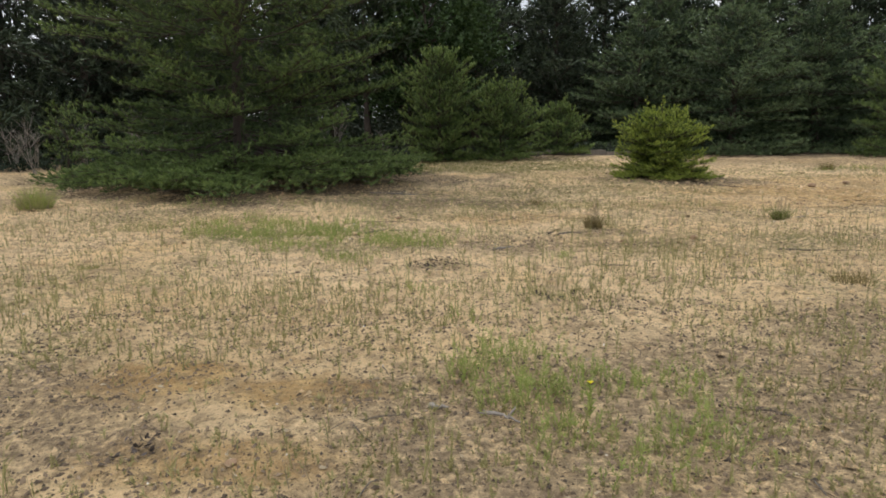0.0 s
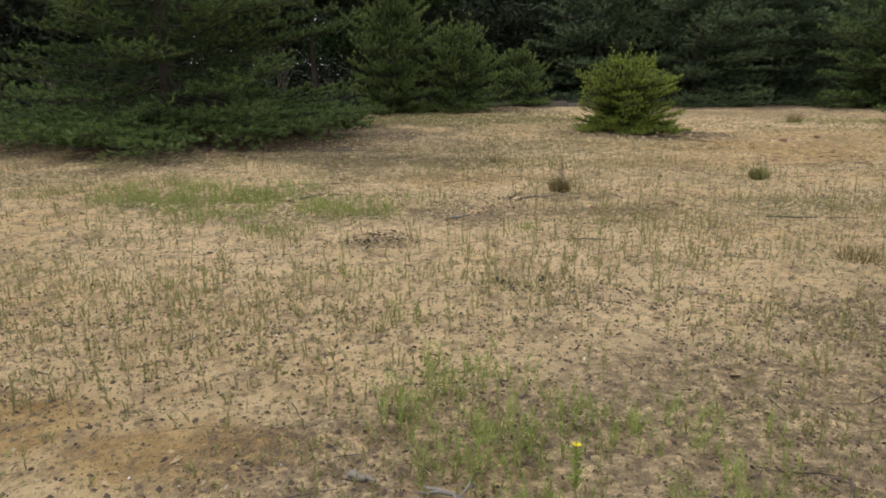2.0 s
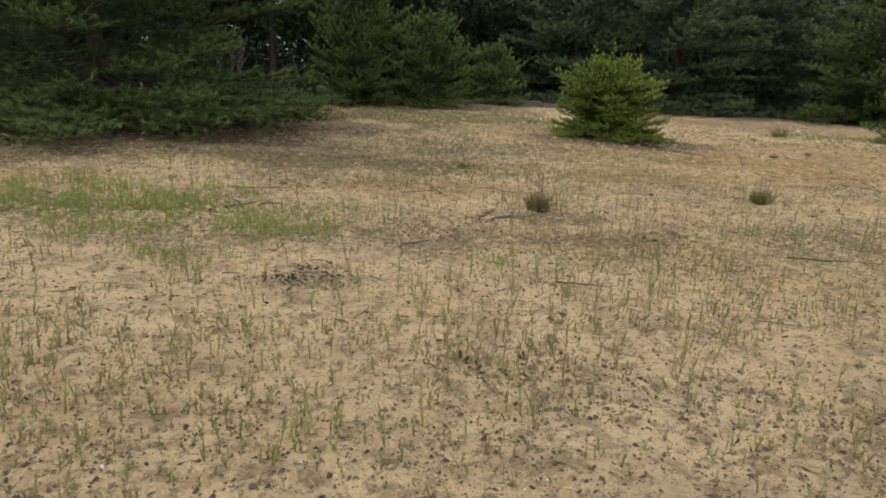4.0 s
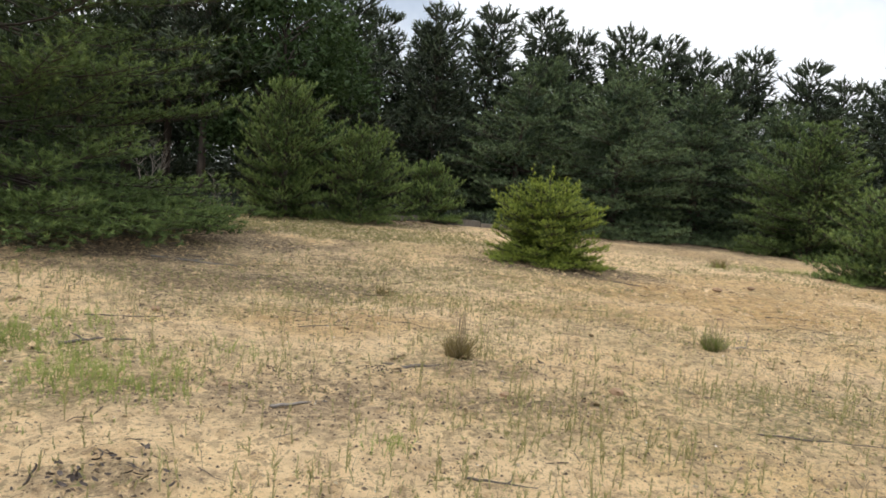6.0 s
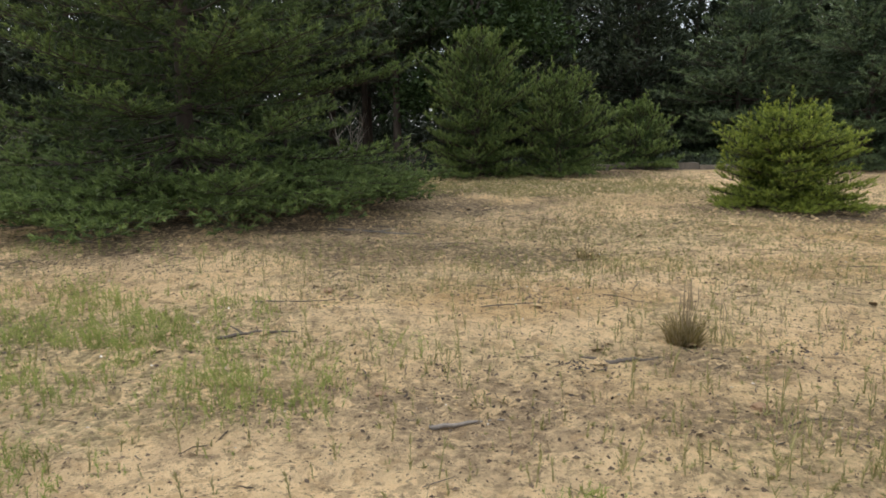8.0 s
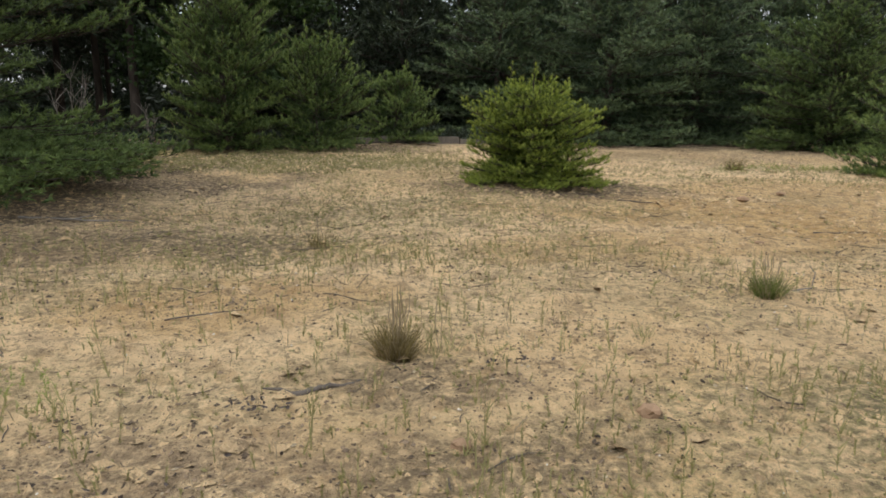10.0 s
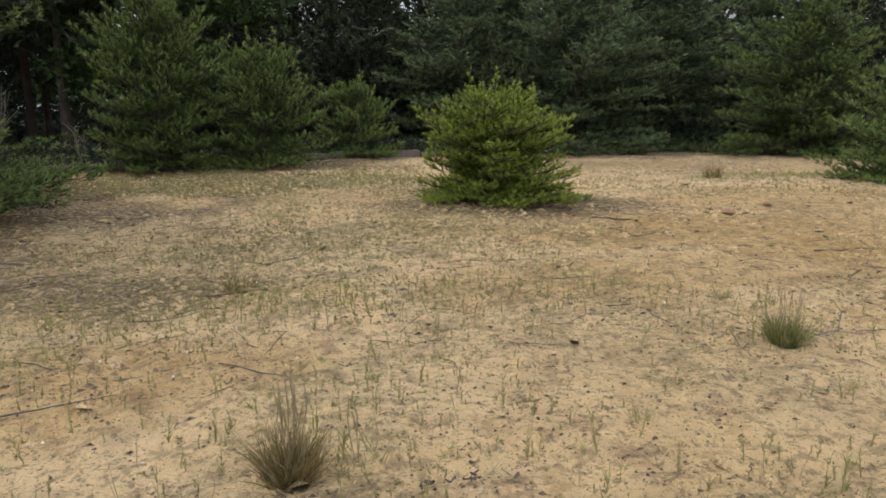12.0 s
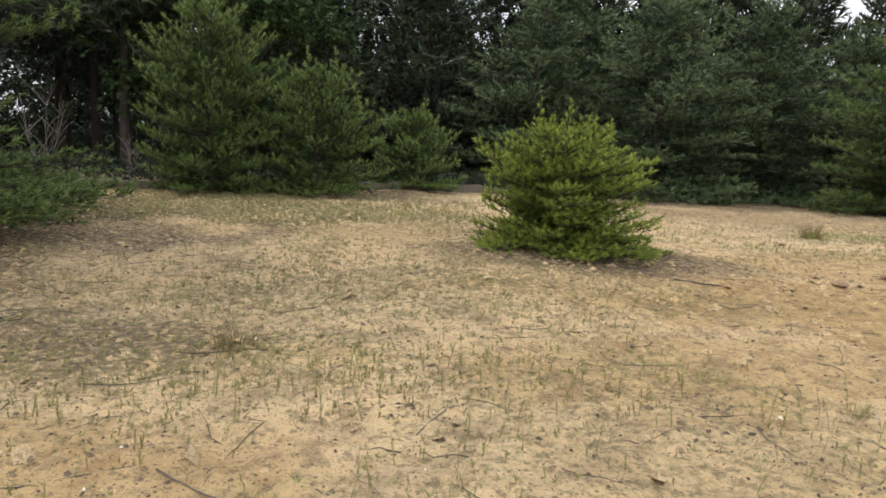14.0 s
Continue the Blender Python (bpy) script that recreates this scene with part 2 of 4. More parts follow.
def build_ground():
    near_x, near_y = np.arange(-7.0, 9.5, 0.075), np.arange(1.4, 16.0, 0.07)
    xs = np.concatenate([-np.geomspace(1500, 26, 14), np.arange(-22, -7.0, 0.35), near_x, np.arange(9.7, 26, 0.3), np.geomspace(28, 1500, 14)])
    ys = np.concatenate([-np.geomspace(1500, 6, 14), np.arange(-4, 1, 0.3), near_y, np.arange(16.1, 30, 0.17), np.geomspace(31, 1500, 18)])
    gx, gy = np.meshgrid(xs, ys)
    gz = land(gx, gy)
    nx, ny = len(xs), len(ys)
    i = np.arange(nx * ny).reshape(ny, nx)
    faces = np.stack([i[:-1, :-1], i[:-1, 1:], i[1:, 1:], i[1:, :-1]], -1).reshape(-1, 4)
    ob = mesh_object("ground", np.stack([gx, gy, gz], -1).reshape(-1, 3), faces, SAND)
    ob.data.polygons.foreach_set("use_smooth", np.ones(len(faces), dtype=bool))
    x, y = gx.ravel(), gy.ravel()
    litter = litter_shade_map(x, y)
    for name, values in (("litter", litter), ("crust", crust_map(x, y)), ("orange", orange_map(x, y))):
        ob.data.attributes.new(name, "FLOAT", "POINT").data.foreach_set("value", values.astype(np.float32))
    return tagged(ob, "pale dry sand with sparse weeds and scuffed hummocks", "ground", kind="structure")


def blob(x, y, cx, cy, rx, ry, edge=0.35, shift=0):
    d = np.hypot((x - cx) / rx, (y - cy) / ry) + (value_noise(x, y, 0.7, 9 + shift) - 0.5) * 0.7
    return 1 - smooth(1 - edge, 1 + edge, d)


def litter_shade_map(x, y):
    """Where the sand is darkened: by fallen needles and bark under the trees and in thin drifts, and by painted shade
    beside some pines.
    """
    # right of the lone pine and before the far pines, shade painted with litter
    m = np.maximum.reduce([blob(x, y, -4.9, 17.2, 5.3, 4.2), blob(x, y, 5.9, 17.6, 1.9, 1.3), blob(x, y, 7.0, 17.1, 1.3, 0.6) * 0.7,
                           blob(x, y, 1.5, 23.4, 3.6, 1.2), blob(x, y, 14.5, 29.0, 9.5, 3.6), blob(x, y, 12.5, 24.0, 6.0, 2.6) * 0.45, blob(x, y, 18.5, 25.5, 3.2, 2.2), blob(x, y, 15.8, 19.0, 1.6, 1.2)])
    behind = y - 21.6 - 0.33 * (x + 5.6)                     # fallen needles cover the ground behind the timbers
    m = np.maximum(m, smooth(0.0, 0.5, behind) * (1 - smooth(5.5, 7.5, x)))
    m = np.maximum(m, smooth(25.0, 26.5, y - np.maximum(x - 6, 0) * 0.12 + value_noise(x, y, 2, 4)))
    drift = np.maximum.reduce([blob(x, y, 1.9, 3.8, 1.1, 0.9), blob(x, y, -1.6, 3.0, 0.35, 0.3), blob(x, y, 1.6, 8.7, 1.3, 0.35), blob(x, y, -0.15, 7.2, 0.3, 0.16),
                               blob(x, y, 1.3, 3.2, 2.4, 0.9), blob(x, y, -3.0, 3.4, 1.2, 0.8), blob(x, y, 3.6, 4.6, 1.6, 0.8), blob(x, y, 2.4, 9.5, 0.6, 0.35), blob(x, y, -0.5, 13.6, 2.2, 0.9), blob(x, y, 0.7, 8.7, 1.2, 0.7), blob(x, y, 0.9, 2.7, 1.5, 0.6)]) * 0.62
    return np.clip(np.maximum(m * 0.95, drift), 0, 1)


def crust_map(x, y):
    """Grey-green crust of moss and low weeds."""
    m = np.maximum.reduce([blob(x, y, 0.5, 20.6, 4.2, 1.6) * 0.95, blob(x, y, 1.6, 13.3, 1.5, 1.0) * 0.3, blob(x, y, 3.2, 8.3, 1.8, 0.8) * 0.4, blob(x, y, -1.6, 9.4, 1.9, 1.3) * 0.6,
                           blob(x, y, 5.2, 8.9, 2.0, 0.5) * 0.55, blob(x, y, 13.2, 20.3, 2.4, 0.6) * 0.6, blob(x, y, -5.0, 11.6, 1.4, 0.6) * 0.5, blob(x, y, -0.2, 12.0, 1.4, 0.8) * 0.4, blob(x, y, 3.0, 15.0, 1.6, 1.1) * 0.5])
    return np.clip(m + smooth(0.58, 0.8, value_noise(x, y, 1.3, 7)) * 0.35 + (1 - smooth(3.0, 7.5, y)) * 0.16, 0, 1)


def orange_map(x, y):
    """Stains of yellow and reddish sand."""
    m = np.maximum.reduce([blob(x, y, -1.7, 3.9, 0.55, 0.35) * 0.9, blob(x, y, -0.9, 3.6, 0.5, 0.3) * 0.9, blob(x, y, -1.0, 2.8, 0.6, 0.3) * 0.8, blob(x, y, 8.0, 14.8, 3.4, 1.6) * 0.85, blob(x, y, 1.2, 11.4, 1.3, 0.7) * 0.65,
                           blob(x, y, 6.0, 13.0, 2.5, 0.9) * 0.6, blob(x, y, 11.0, 17.0, 3.0, 1.6) * 0.65, blob(x, y, 3.0, 18.8, 1.5, 0.8) * 0.3, blob(x, y, 11.5, 24.2, 3.0, 1.2) * 0.3])
    return np.clip(m + smooth(0.6, 0.85, value_noise(x, y, 2.1, 8)) * 0.22, 0, 1)


# ---- foliage ----
def unit(v):
    return v / np.maximum(np.linalg.norm(v, axis=-1, keepdims=True), 1e-9)


def blades(rng, base, aim, length, width, count, spread=0.8, along=1.0, reach=0.5):
    """Sprays of thin blades: for each base point and aim, count triangles set along a shoot of that length. Returns vertices and faces."""
    n = len(base)
    s = rng.random((n, count, 1)) * along
    root = base[:, None] + aim[:, None] * (length[:, None, None] * s)
    way = unit(aim[:, None] + unit(rng.normal(size=(n, count, 3))) * spread)
    size = length[:, None, None] * reach * (0.75 + 0.5 * rng.random((n, count, 1)))
    side = unit(np.cross(way, rng.normal(size=(n, count, 3)))) * (width[:, None, None] * 0.5)
    v = np.stack([root - side, root + side, root + way * size], 2).reshape(-1, 3)
    return v, np.arange(len(v)).reshape(-1, 3)


def join(pieces):
    vs, fs, k = [], [], 0
    for v, f in pieces:
        vs.append(v)
        fs.append(f + k)
        k += len(v)
    return np.concatenate(vs), np.concatenate(fs)


def tube(points, radii, sides=6):
    """A tapered tube along points: vertices and quads."""
    p, r = np.asarray(points, float), np.asarray(radii, float)
    t = unit(np.gradient(p, axis=0))
    ref = np.where(np.abs(t[:, 2:3]) > 0.9, np.array([[1.0, 0, 0]]), np.array([[0, 0, 1.0]]))
    a = unit(np.cross(t, ref))
    b = np.cross(t, a)
    th = np.linspace(0, 2 * np.pi, sides, endpoint=False)
    ring = p[:, None] + r[:, None, None] * (a[:, None] * np.cos(th)[None, :, None] + b[:, None] * np.sin(th)[None, :, None])
    v = ring.reshape(-1, 3)
    i = np.arange(len(p) - 1)[:, None] * sides + np.arange(sides)[None]
    j = np.arange(len(p) - 1)[:, None] * sides + (np.arange(sides)[None] + 1) % sides
    return v, np.stack([i, j, j + sides, i + sides], -1).reshape(-1, 4)


def rods(p, q, r0, r1):
    """Many straight tapered twigs at once, three-sided: vertices and quads."""
    t = unit(q - p)
    a = unit(np.cross(t, np.array([0.31, 0.17, 0.94])))
    b = np.cross(t, a)
    ring = lambda c, r: [c + (a * math.cos(w) + b * math.sin(w)) * r[:, None] for w in (0.0, 2.094, 4.189)]
    v = np.stack(ring(p, r0) + ring(q, r1), 1).reshape(-1, 3)
    k = np.arange(len(p))[:, None] * 6
    return v, np.concatenate([k + np.array([w]) for w in ([0, 1, 4, 3], [1, 2, 5, 4], [2, 0, 3, 5])])


def turned(v, angle):
    """Directions turned about the upright axis."""
    c, s = np.cos(angle), np.sin(angle)
    return np.stack([v[:, 0] * c - v[:, 1] * s, v[:, 0] * s + v[:, 1] * c, v[:, 2]], -1)


def brush(rng, base, aim, length, count, needle, width, outward, plump=0.2):
    """Bottlebrush shoots: count needles all round each shoot, raked towards its tip, their flat side mostly up and out."""
    n = len(base)
    at = rng.random((n, count, 1)) ** 0.6
    radial = rng.normal(size=(n, count, 3))
    radial = unit(radial - aim[:, None] * np.einsum("ijk,ik->ij", radial, aim)[..., None])
    rake = 0.5 + 0.75 * at
    way = unit(aim[:, None] * rake + radial)
    root = base[:, None] + aim[:, None] * (length[:, None, None] * at)
    tip = root + way * (needle * (length / length.mean())[:, None, None] ** 0.4 * rng.uniform(0.7, 1.15, (n, count, 1)))
    face = unit(radial * 0.55 + outward[:, None] * 0.6 + np.array([0, 0, 0.35]) + rng.normal(size=(n, count, 3)) * 0.35)
    side = unit(np.cross(way, face)) * (width * 0.5)
    fringe = np.stack([root - side, root + side, tip], 2).reshape(n, -1, 3)
    # the close-set needles along the shoot, as one plump spindle
    a = unit(np.cross(aim, rng.normal(size=(n, 3))))
    b = np.cross(aim, a)
    mid = base + aim * (length * rng.uniform(0.45, 0.7, n))[:, None]
    ring = [mid + (a * c + b * d) * (needle * plump * rng.uniform(0.7, 1.3, n))[:, None] for c, d in ((1, 0), (-0.5, 0.866), (-0.5, -0.866))]
    spindle = np.stack([base, *ring, base + aim * (length * 1.05)[:, None]], 1)
    v = np.concatenate([fringe, spindle], 1)
    k = np.arange(n)[:, None] * v.shape[1]
    corners = [[3 * c, 3 * c + 1, 3 * c + 2] for c in range(count)] + [[3 * count + c for c in q] for q in ((0, 2, 1), (0, 3, 2), (0, 1, 3), (4, 1, 2), (4, 2, 3), (4, 3, 1))]
    f = (k[:, None] + np.array(corners)[None]).reshape(-1, 3)
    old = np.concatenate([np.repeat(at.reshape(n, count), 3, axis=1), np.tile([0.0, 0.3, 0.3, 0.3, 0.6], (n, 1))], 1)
    return v.reshape(-1, 3), f, old


def pine(name, label, x, y, height, profile, limbs, material, seed, shoot=0.2, needles=26, needle=0.085, width=0.009, bare=0.02, trunk=0.12, rise=(0.0, 0.5), lift=0.22,
         leaders=(), skirt=0, whorl=0.45, gap=0.2, step=0.14, sub=0.42, inside=0.35, uneven=0.45, drift=0.0, tilt=0.3, core=0.15, heart=0.5, thin=0.12, plump=0.2, hem=0.42, group=""):
    """A pine: trunk, limbs in whorls, flat branchlets to both sides of each limb and bottlebrush shoots of needles along them.
    profile(h) gives the limb length at the relative height h. leaders: upright tips (dx, dy, height)."""
    rng = np.random.default_rng(seed)
    tree = new(name)
    tree.location = (x, y, float(slope(x, y)))
    tagged(tree, label, "tree", group)
    lean = rng.normal(size=2) * 0.02 * height
    hs = np.linspace(0, 1, 9)
    axis = lambda h: np.stack([lean[0] * h ** 2 + 0.03 * np.sin(h * 9 + seed), lean[1] * h ** 2 + 0.03 * np.cos(h * 7 + seed), h * height], -1)
    v, f = tube(axis(hs) - np.array([0, 0, 0.1]) * (hs[:, None] == 0), trunk * (1.25 - 1.2 * hs) * np.where(hs == 0, 1.35, 1), 9)
    mesh_object("trunk", v, f, BARK, tree)
    floor = lambda p, gapz: np.maximum(p[:, 2], slope(x + p[:, 0], y + p[:, 1]) - tree.location.z + gapz)
    # limbs
    h0 = bare + (0.97 - bare) * ((np.arange(limbs) + rng.random(limbs)) / limbs) ** 1.15
    tiers = max(4, round(height / whorl))
    h0 = np.clip((np.round(h0 * tiers) + rng.normal(size=limbs) * 0.17) / tiers, bare, 0.97)
    h0 = np.concatenate([rng.uniform(0.04, min(hem, 0.2 * height), skirt) / height, h0])      # lowest limbs sweep the ground
    limbs += skirt
    az = np.arange(limbs) * 2.39996 + rng.normal(size=limbs) * 0.35
    reach = np.array([profile(h) for h in h0])
    span = reach * (1.10 - uneven + uneven * rng.random(limbs)) * (1 + 0.10 * np.sin(az * 2 + seed) + 0.08 * np.sin(az * 3 + 2 * seed))
    span[:skirt] = reach[:skirt] * (1 + drift * np.cos(az[:skirt] + 0.7)) * rng.uniform(0.85, 1.06, skirt) * (1 + 0.06 * np.sin(az[:skirt] * 3 + 2 * seed))
    slant = rise[0] + (rise[1] - rise[0]) * h0 + rng.normal(size=limbs) * 0.07
    slant[:skirt] = -rng.uniform(0.65, 1.2, skirt) * h0[:skirt] * height / span[:skirt]
    root = axis(h0)
    out = np.stack([np.cos(az), np.sin(az), np.zeros(limbs)], -1)
    sway = rng.normal(size=limbs) * 0.10
    curl = np.where(np.arange(limbs) < skirt, 0.02, lift)

    def along(i, u):
        p = root[i] + out[i] * (span[i] * u)[:, None]
        p[:, 0] -= out[i][:, 1] * sway[i] * span[i] * u * u
        p[:, 1] += out[i][:, 0] * sway[i] * span[i] * u * u
        p[:, 2] = root[i][:, 2] + span[i] * (slant[i] * u - curl[i] * 0.6 * u + curl[i] * u * u)
        p[:, 2] = floor(p, 0.03)
        return p

    us = np.linspace(0, 1, 6)
    wood = []
    for i in range(limbs):
        thick = trunk * 0.20 * (span[i] / (span.max() + 1e-6)) ** 0.7
        wood.append(tube(along(np.full(6, i), us), thick * (1.06 - us), 4))
    # branchlets
    li, u = [], []
    for i in range(limbs):
        n = max(3, int(span[i] * (1 - inside) / gap))
        li += [i] * (2 * n)
        u += list(np.repeat(inside + (1 - inside) * (np.arange(n) + 0.5) / n, 2))
    li, u = np.array(li), np.array(u)
    keep = rng.random(len(li)) > thin
    li, u = li[keep], np.clip(u[keep] + rng.normal(size=keep.sum()) * 0.02, inside * 0.8, 0.99)
    hand = np.where(np.arange(len(li)) % 2, 1.0, -1.0)
    a = along(li, u)
    tangent = unit(along(li, u + 0.02) - along(li, u - 0.02))
    aim = turned(tangent, hand * np.radians(rng.uniform(32, 62, len(li))))
    aim[:, 2] += rng.normal(size=len(li)) * 0.13 + 0.05
    aim = unit(aim)
    l2 = (span[li] * sub * (1 - u) ** 0.8 + shoot * 0.6) * rng.uniform(0.55, 1.1, len(li))
    # the tip of each limb carries shoots as a branchlet does
    tips = np.arange(limbs)
    t0 = along(tips, np.full(limbs, 0.72))
    t1 = along(tips, np.full(limbs, 1.0))
    a, l2 = np.concatenate([a, t0]), np.concatenate([l2, np.linalg.norm(t1 - t0, axis=1)])
    aim, li, u = np.concatenate([aim, unit(t1 - t0)]), np.concatenate([li, tips]), np.concatenate([u, np.full(limbs, 0.85)])
    end = a + aim * l2[:, None]
    end[:, 2] = floor(end + np.array([0, 0, 1.0]) * (0.12 * l2)[:, None], 0.04)
    aim = unit(end - a)
    wood.append(rods(a, end, 0.006 + 0.006 * l2, np.full(len(a), 0.003)))
    v, f = join(wood)
    mesh_object("branchwork", v, f, BARK, tree)
    # shoots
    count = np.maximum(1, np.round(l2 / step)).astype(int)
    b = np.repeat(np.arange(len(a)), count)
    order = np.concatenate([np.arange(c) for c in count])
    last = order == count[b] - 1
    w = np.where(last, 0.97, (order + 0.35 + 0.4 * rng.random(len(b))) / count[b])
    base = a[b] + (end[b] - a[b]) * w[:, None]
    swing = np.where(last, 0.0, np.where(order % 2, 1.0, -1.0)) * np.radians(rng.uniform(25, 60, len(b)))
    dirs = turned(aim[b], swing)
    dirs[:, 2] += tilt * rng.uniform(0.2, 1.3, len(b))
    dirs = unit(dirs + rng.normal(size=dirs.shape) * 0.12)
    size = shoot * rng.uniform(0.65, 1.2, len(b)) * (1.0 - 0.2 * (1 - w))
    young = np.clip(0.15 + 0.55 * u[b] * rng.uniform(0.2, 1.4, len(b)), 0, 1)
    bough = rng.random(limbs)[li[b]] * 0.5 + rng.random(len(a))[b] * 0.3 + rng.random(len(b)) * 0.2
    for dx, dy, top in leaders:
        tall = min(height * 0.35, shoot * 4.5)
        m = int(tall / (shoot * 0.22))
        down = np.sort(rng.random(m)) * tall
        turn = rng.random(m) * 6.283
        r = 0.02 + 0.12 * down
        p = np.stack([dx + r * np.cos(turn) * 0.4, dy + r * np.sin(turn) * 0.4, top - shoot * 0.9 - down], -1)
        base = np.concatenate([base, p])
        dirs = np.concatenate([dirs, unit(np.stack([np.cos(turn) * (0.25 + 1.2 * down / tall), np.sin(turn) * (0.25 + 1.2 * down / tall), np.ones(m)], -1))])
        size = np.concatenate([size, shoot * (0.45 + 0.6 * down / tall)])
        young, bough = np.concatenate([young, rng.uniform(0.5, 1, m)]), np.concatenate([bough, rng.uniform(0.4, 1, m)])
        v, f = tube([(dx * 0.6, dy * 0.6, top - tall - shoot), (dx, dy, top - tall * 0.5), (dx, dy, top - shoot * 0.4)], (0.014, 0.009, 0.004), 5)
        mesh_object("leader", v, f, BARK, tree)
    # inner shoots close the crown; its inside shade is put into their dark tone
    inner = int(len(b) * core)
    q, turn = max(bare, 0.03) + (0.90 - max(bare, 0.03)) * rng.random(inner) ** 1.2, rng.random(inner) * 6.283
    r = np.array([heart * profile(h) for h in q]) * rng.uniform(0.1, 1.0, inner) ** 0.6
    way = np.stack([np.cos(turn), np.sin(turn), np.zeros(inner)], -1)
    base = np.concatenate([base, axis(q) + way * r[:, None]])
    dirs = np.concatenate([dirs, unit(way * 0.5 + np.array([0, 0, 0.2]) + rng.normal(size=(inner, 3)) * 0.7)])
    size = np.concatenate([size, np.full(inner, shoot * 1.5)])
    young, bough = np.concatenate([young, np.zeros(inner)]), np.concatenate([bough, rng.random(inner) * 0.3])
    base[:, 2] = floor(base, 0.02)
    dirs[:, 2] = np.where(base[:, 2] < floor(base, 0.06), np.abs(dirs[:, 2]), dirs[:, 2])
    away = unit(base - np.array([lean[0] * 0.3, lean[1] * 0.3, height * 0.35]))
    v, f, at = brush(rng, base, dirs, size, needles, needle, width, away, plump)
    crown = mesh_object("crown", v, f, material, tree)
    crown.data.polygons.foreach_set("use_smooth", np.ones(len(f), dtype=bool))
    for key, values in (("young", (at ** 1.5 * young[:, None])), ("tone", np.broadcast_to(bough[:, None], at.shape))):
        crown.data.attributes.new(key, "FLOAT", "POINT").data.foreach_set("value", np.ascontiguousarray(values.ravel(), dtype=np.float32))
    return tree


def broadleaf(name, label, x, y, height, radius, leaves, seed, bare=0.25):
    """A broad-leaved tree with clumped leaves."""
    rng = np.random.default_rng(seed)
    tree = new(name)
    tree.location = (x, y, float(slope(x, y)))
    tagged(tree, label, "tree")
    hs = np.linspace(0, 1, 8)
    v, f = tube(np.stack([0.1 * np.sin(hs * 4), 0.1 * np.cos(hs * 3), hs * height * 0.85 - 0.1 * (hs == 0)], -1), 0.17 * (1.15 - hs), 9)
    mesh_object("trunk", v, f, BARK, tree)
    pieces, centres = [], []
    for k in range(46):
        h = bare + (0.95 - bare) * rng.random()
        a, l = rng.random() * 6.283, radius * (0.45 + 0.55 * rng.random()) * math.sqrt(max(0.05, 1 - ((h - 0.5) / 0.55) ** 2))
        end = np.array([l * math.cos(a), l * math.sin(a), h * height])
        pieces.append(tube([(0, 0, max(0.3, h * height - l * 0.6)), end * np.array([0.5, 0.5, 1]) - (0, 0, 0.15 * l), end], (0.05, 0.03, 0.01), 4))
        centres.append(end)
    v, f = join(pieces)
    mesh_object("branchwork", v, f, BARK, tree)
    centres = np.array(centres)
    p = centres[rng.integers(0, len(centres), leaves)] + rng.normal(size=(leaves, 3)) * np.array([0.5, 0.5, 0.32])
    size = 0.16 * (0.7 + 0.6 * rng.random(leaves))
    v, f = blades(rng, p, unit(rng.normal(size=(leaves, 3)) + np.array([0, 0, 0.3])), size, size * 0.75, 4, 0.9, 0.8, 0.8)
    mesh_object("crown", v, f, BROADLEAF, tree)
    return tree


# ---- the land and the trees ----
build_ground()

pine("pine_tree", "broad dark green pine with skirts sweeping the sand", -5.05, 17.3, 9.6,
     lambda h: 4.3 * (0.92 if h < 0.05 else 0.92 + 0.12 * math.sin(h * 19) if h < 0.56 else 0.98 * max(0.0, (1 - h) / 0.44) ** 0.8) + 0.15,
     180, PINE, 3, shoot=0.17, needles=15, needle=0.098, width=0.018, trunk=0.14, rise=(-0.14, 0.28), lift=0.22, skirt=100, hem=1.0, whorl=0.55, gap=0.27, step=0.115, sub=0.38, inside=0.38, uneven=0.42, drift=0.03, core=0.16, heart=0.55, tilt=0.45)
pine("pine_tree", "small bushy yellow-green pine standing alone on sand", 5.72, 17.9, 1.66,
     lambda h: (1.16 + 0.26 * h + 0.10 * math.sin(h * 16) if h < 0.5 else 1.32 * max(0.0, (1.0 - h) / 0.5) ** 0.55) + 0.04,
     140, BRIGHT, 5, shoot=0.13, needles=22, needle=0.060, width=0.0105, bare=0.03, trunk=0.04, rise=(-0.04, 0.25), lift=0.14, skirt=34, whorl=0.11, gap=0.15, step=0.07, sub=0.36, inside=0.30, uneven=0.55, drift=0.12, core=0.25, tilt=0.55,
     leaders=((-0.40, 0, 2.17), (0.03, 0.05, 2.20), (0.65, 0.05, 1.95), (-0.18, 0.1, 1.95), (0.32, -0.2, 1.85), (-0.75, -0.1, 1.55), (0.48, 0.2, 2.0), (-0.6, 0.2, 1.8), (0.98, -0.1, 1.5), (-0.98, 0.1, 1.3), (0.15, -0.5, 1.75), (-0.35, -0.6, 1.6), (0.75, -0.5, 1.45)))
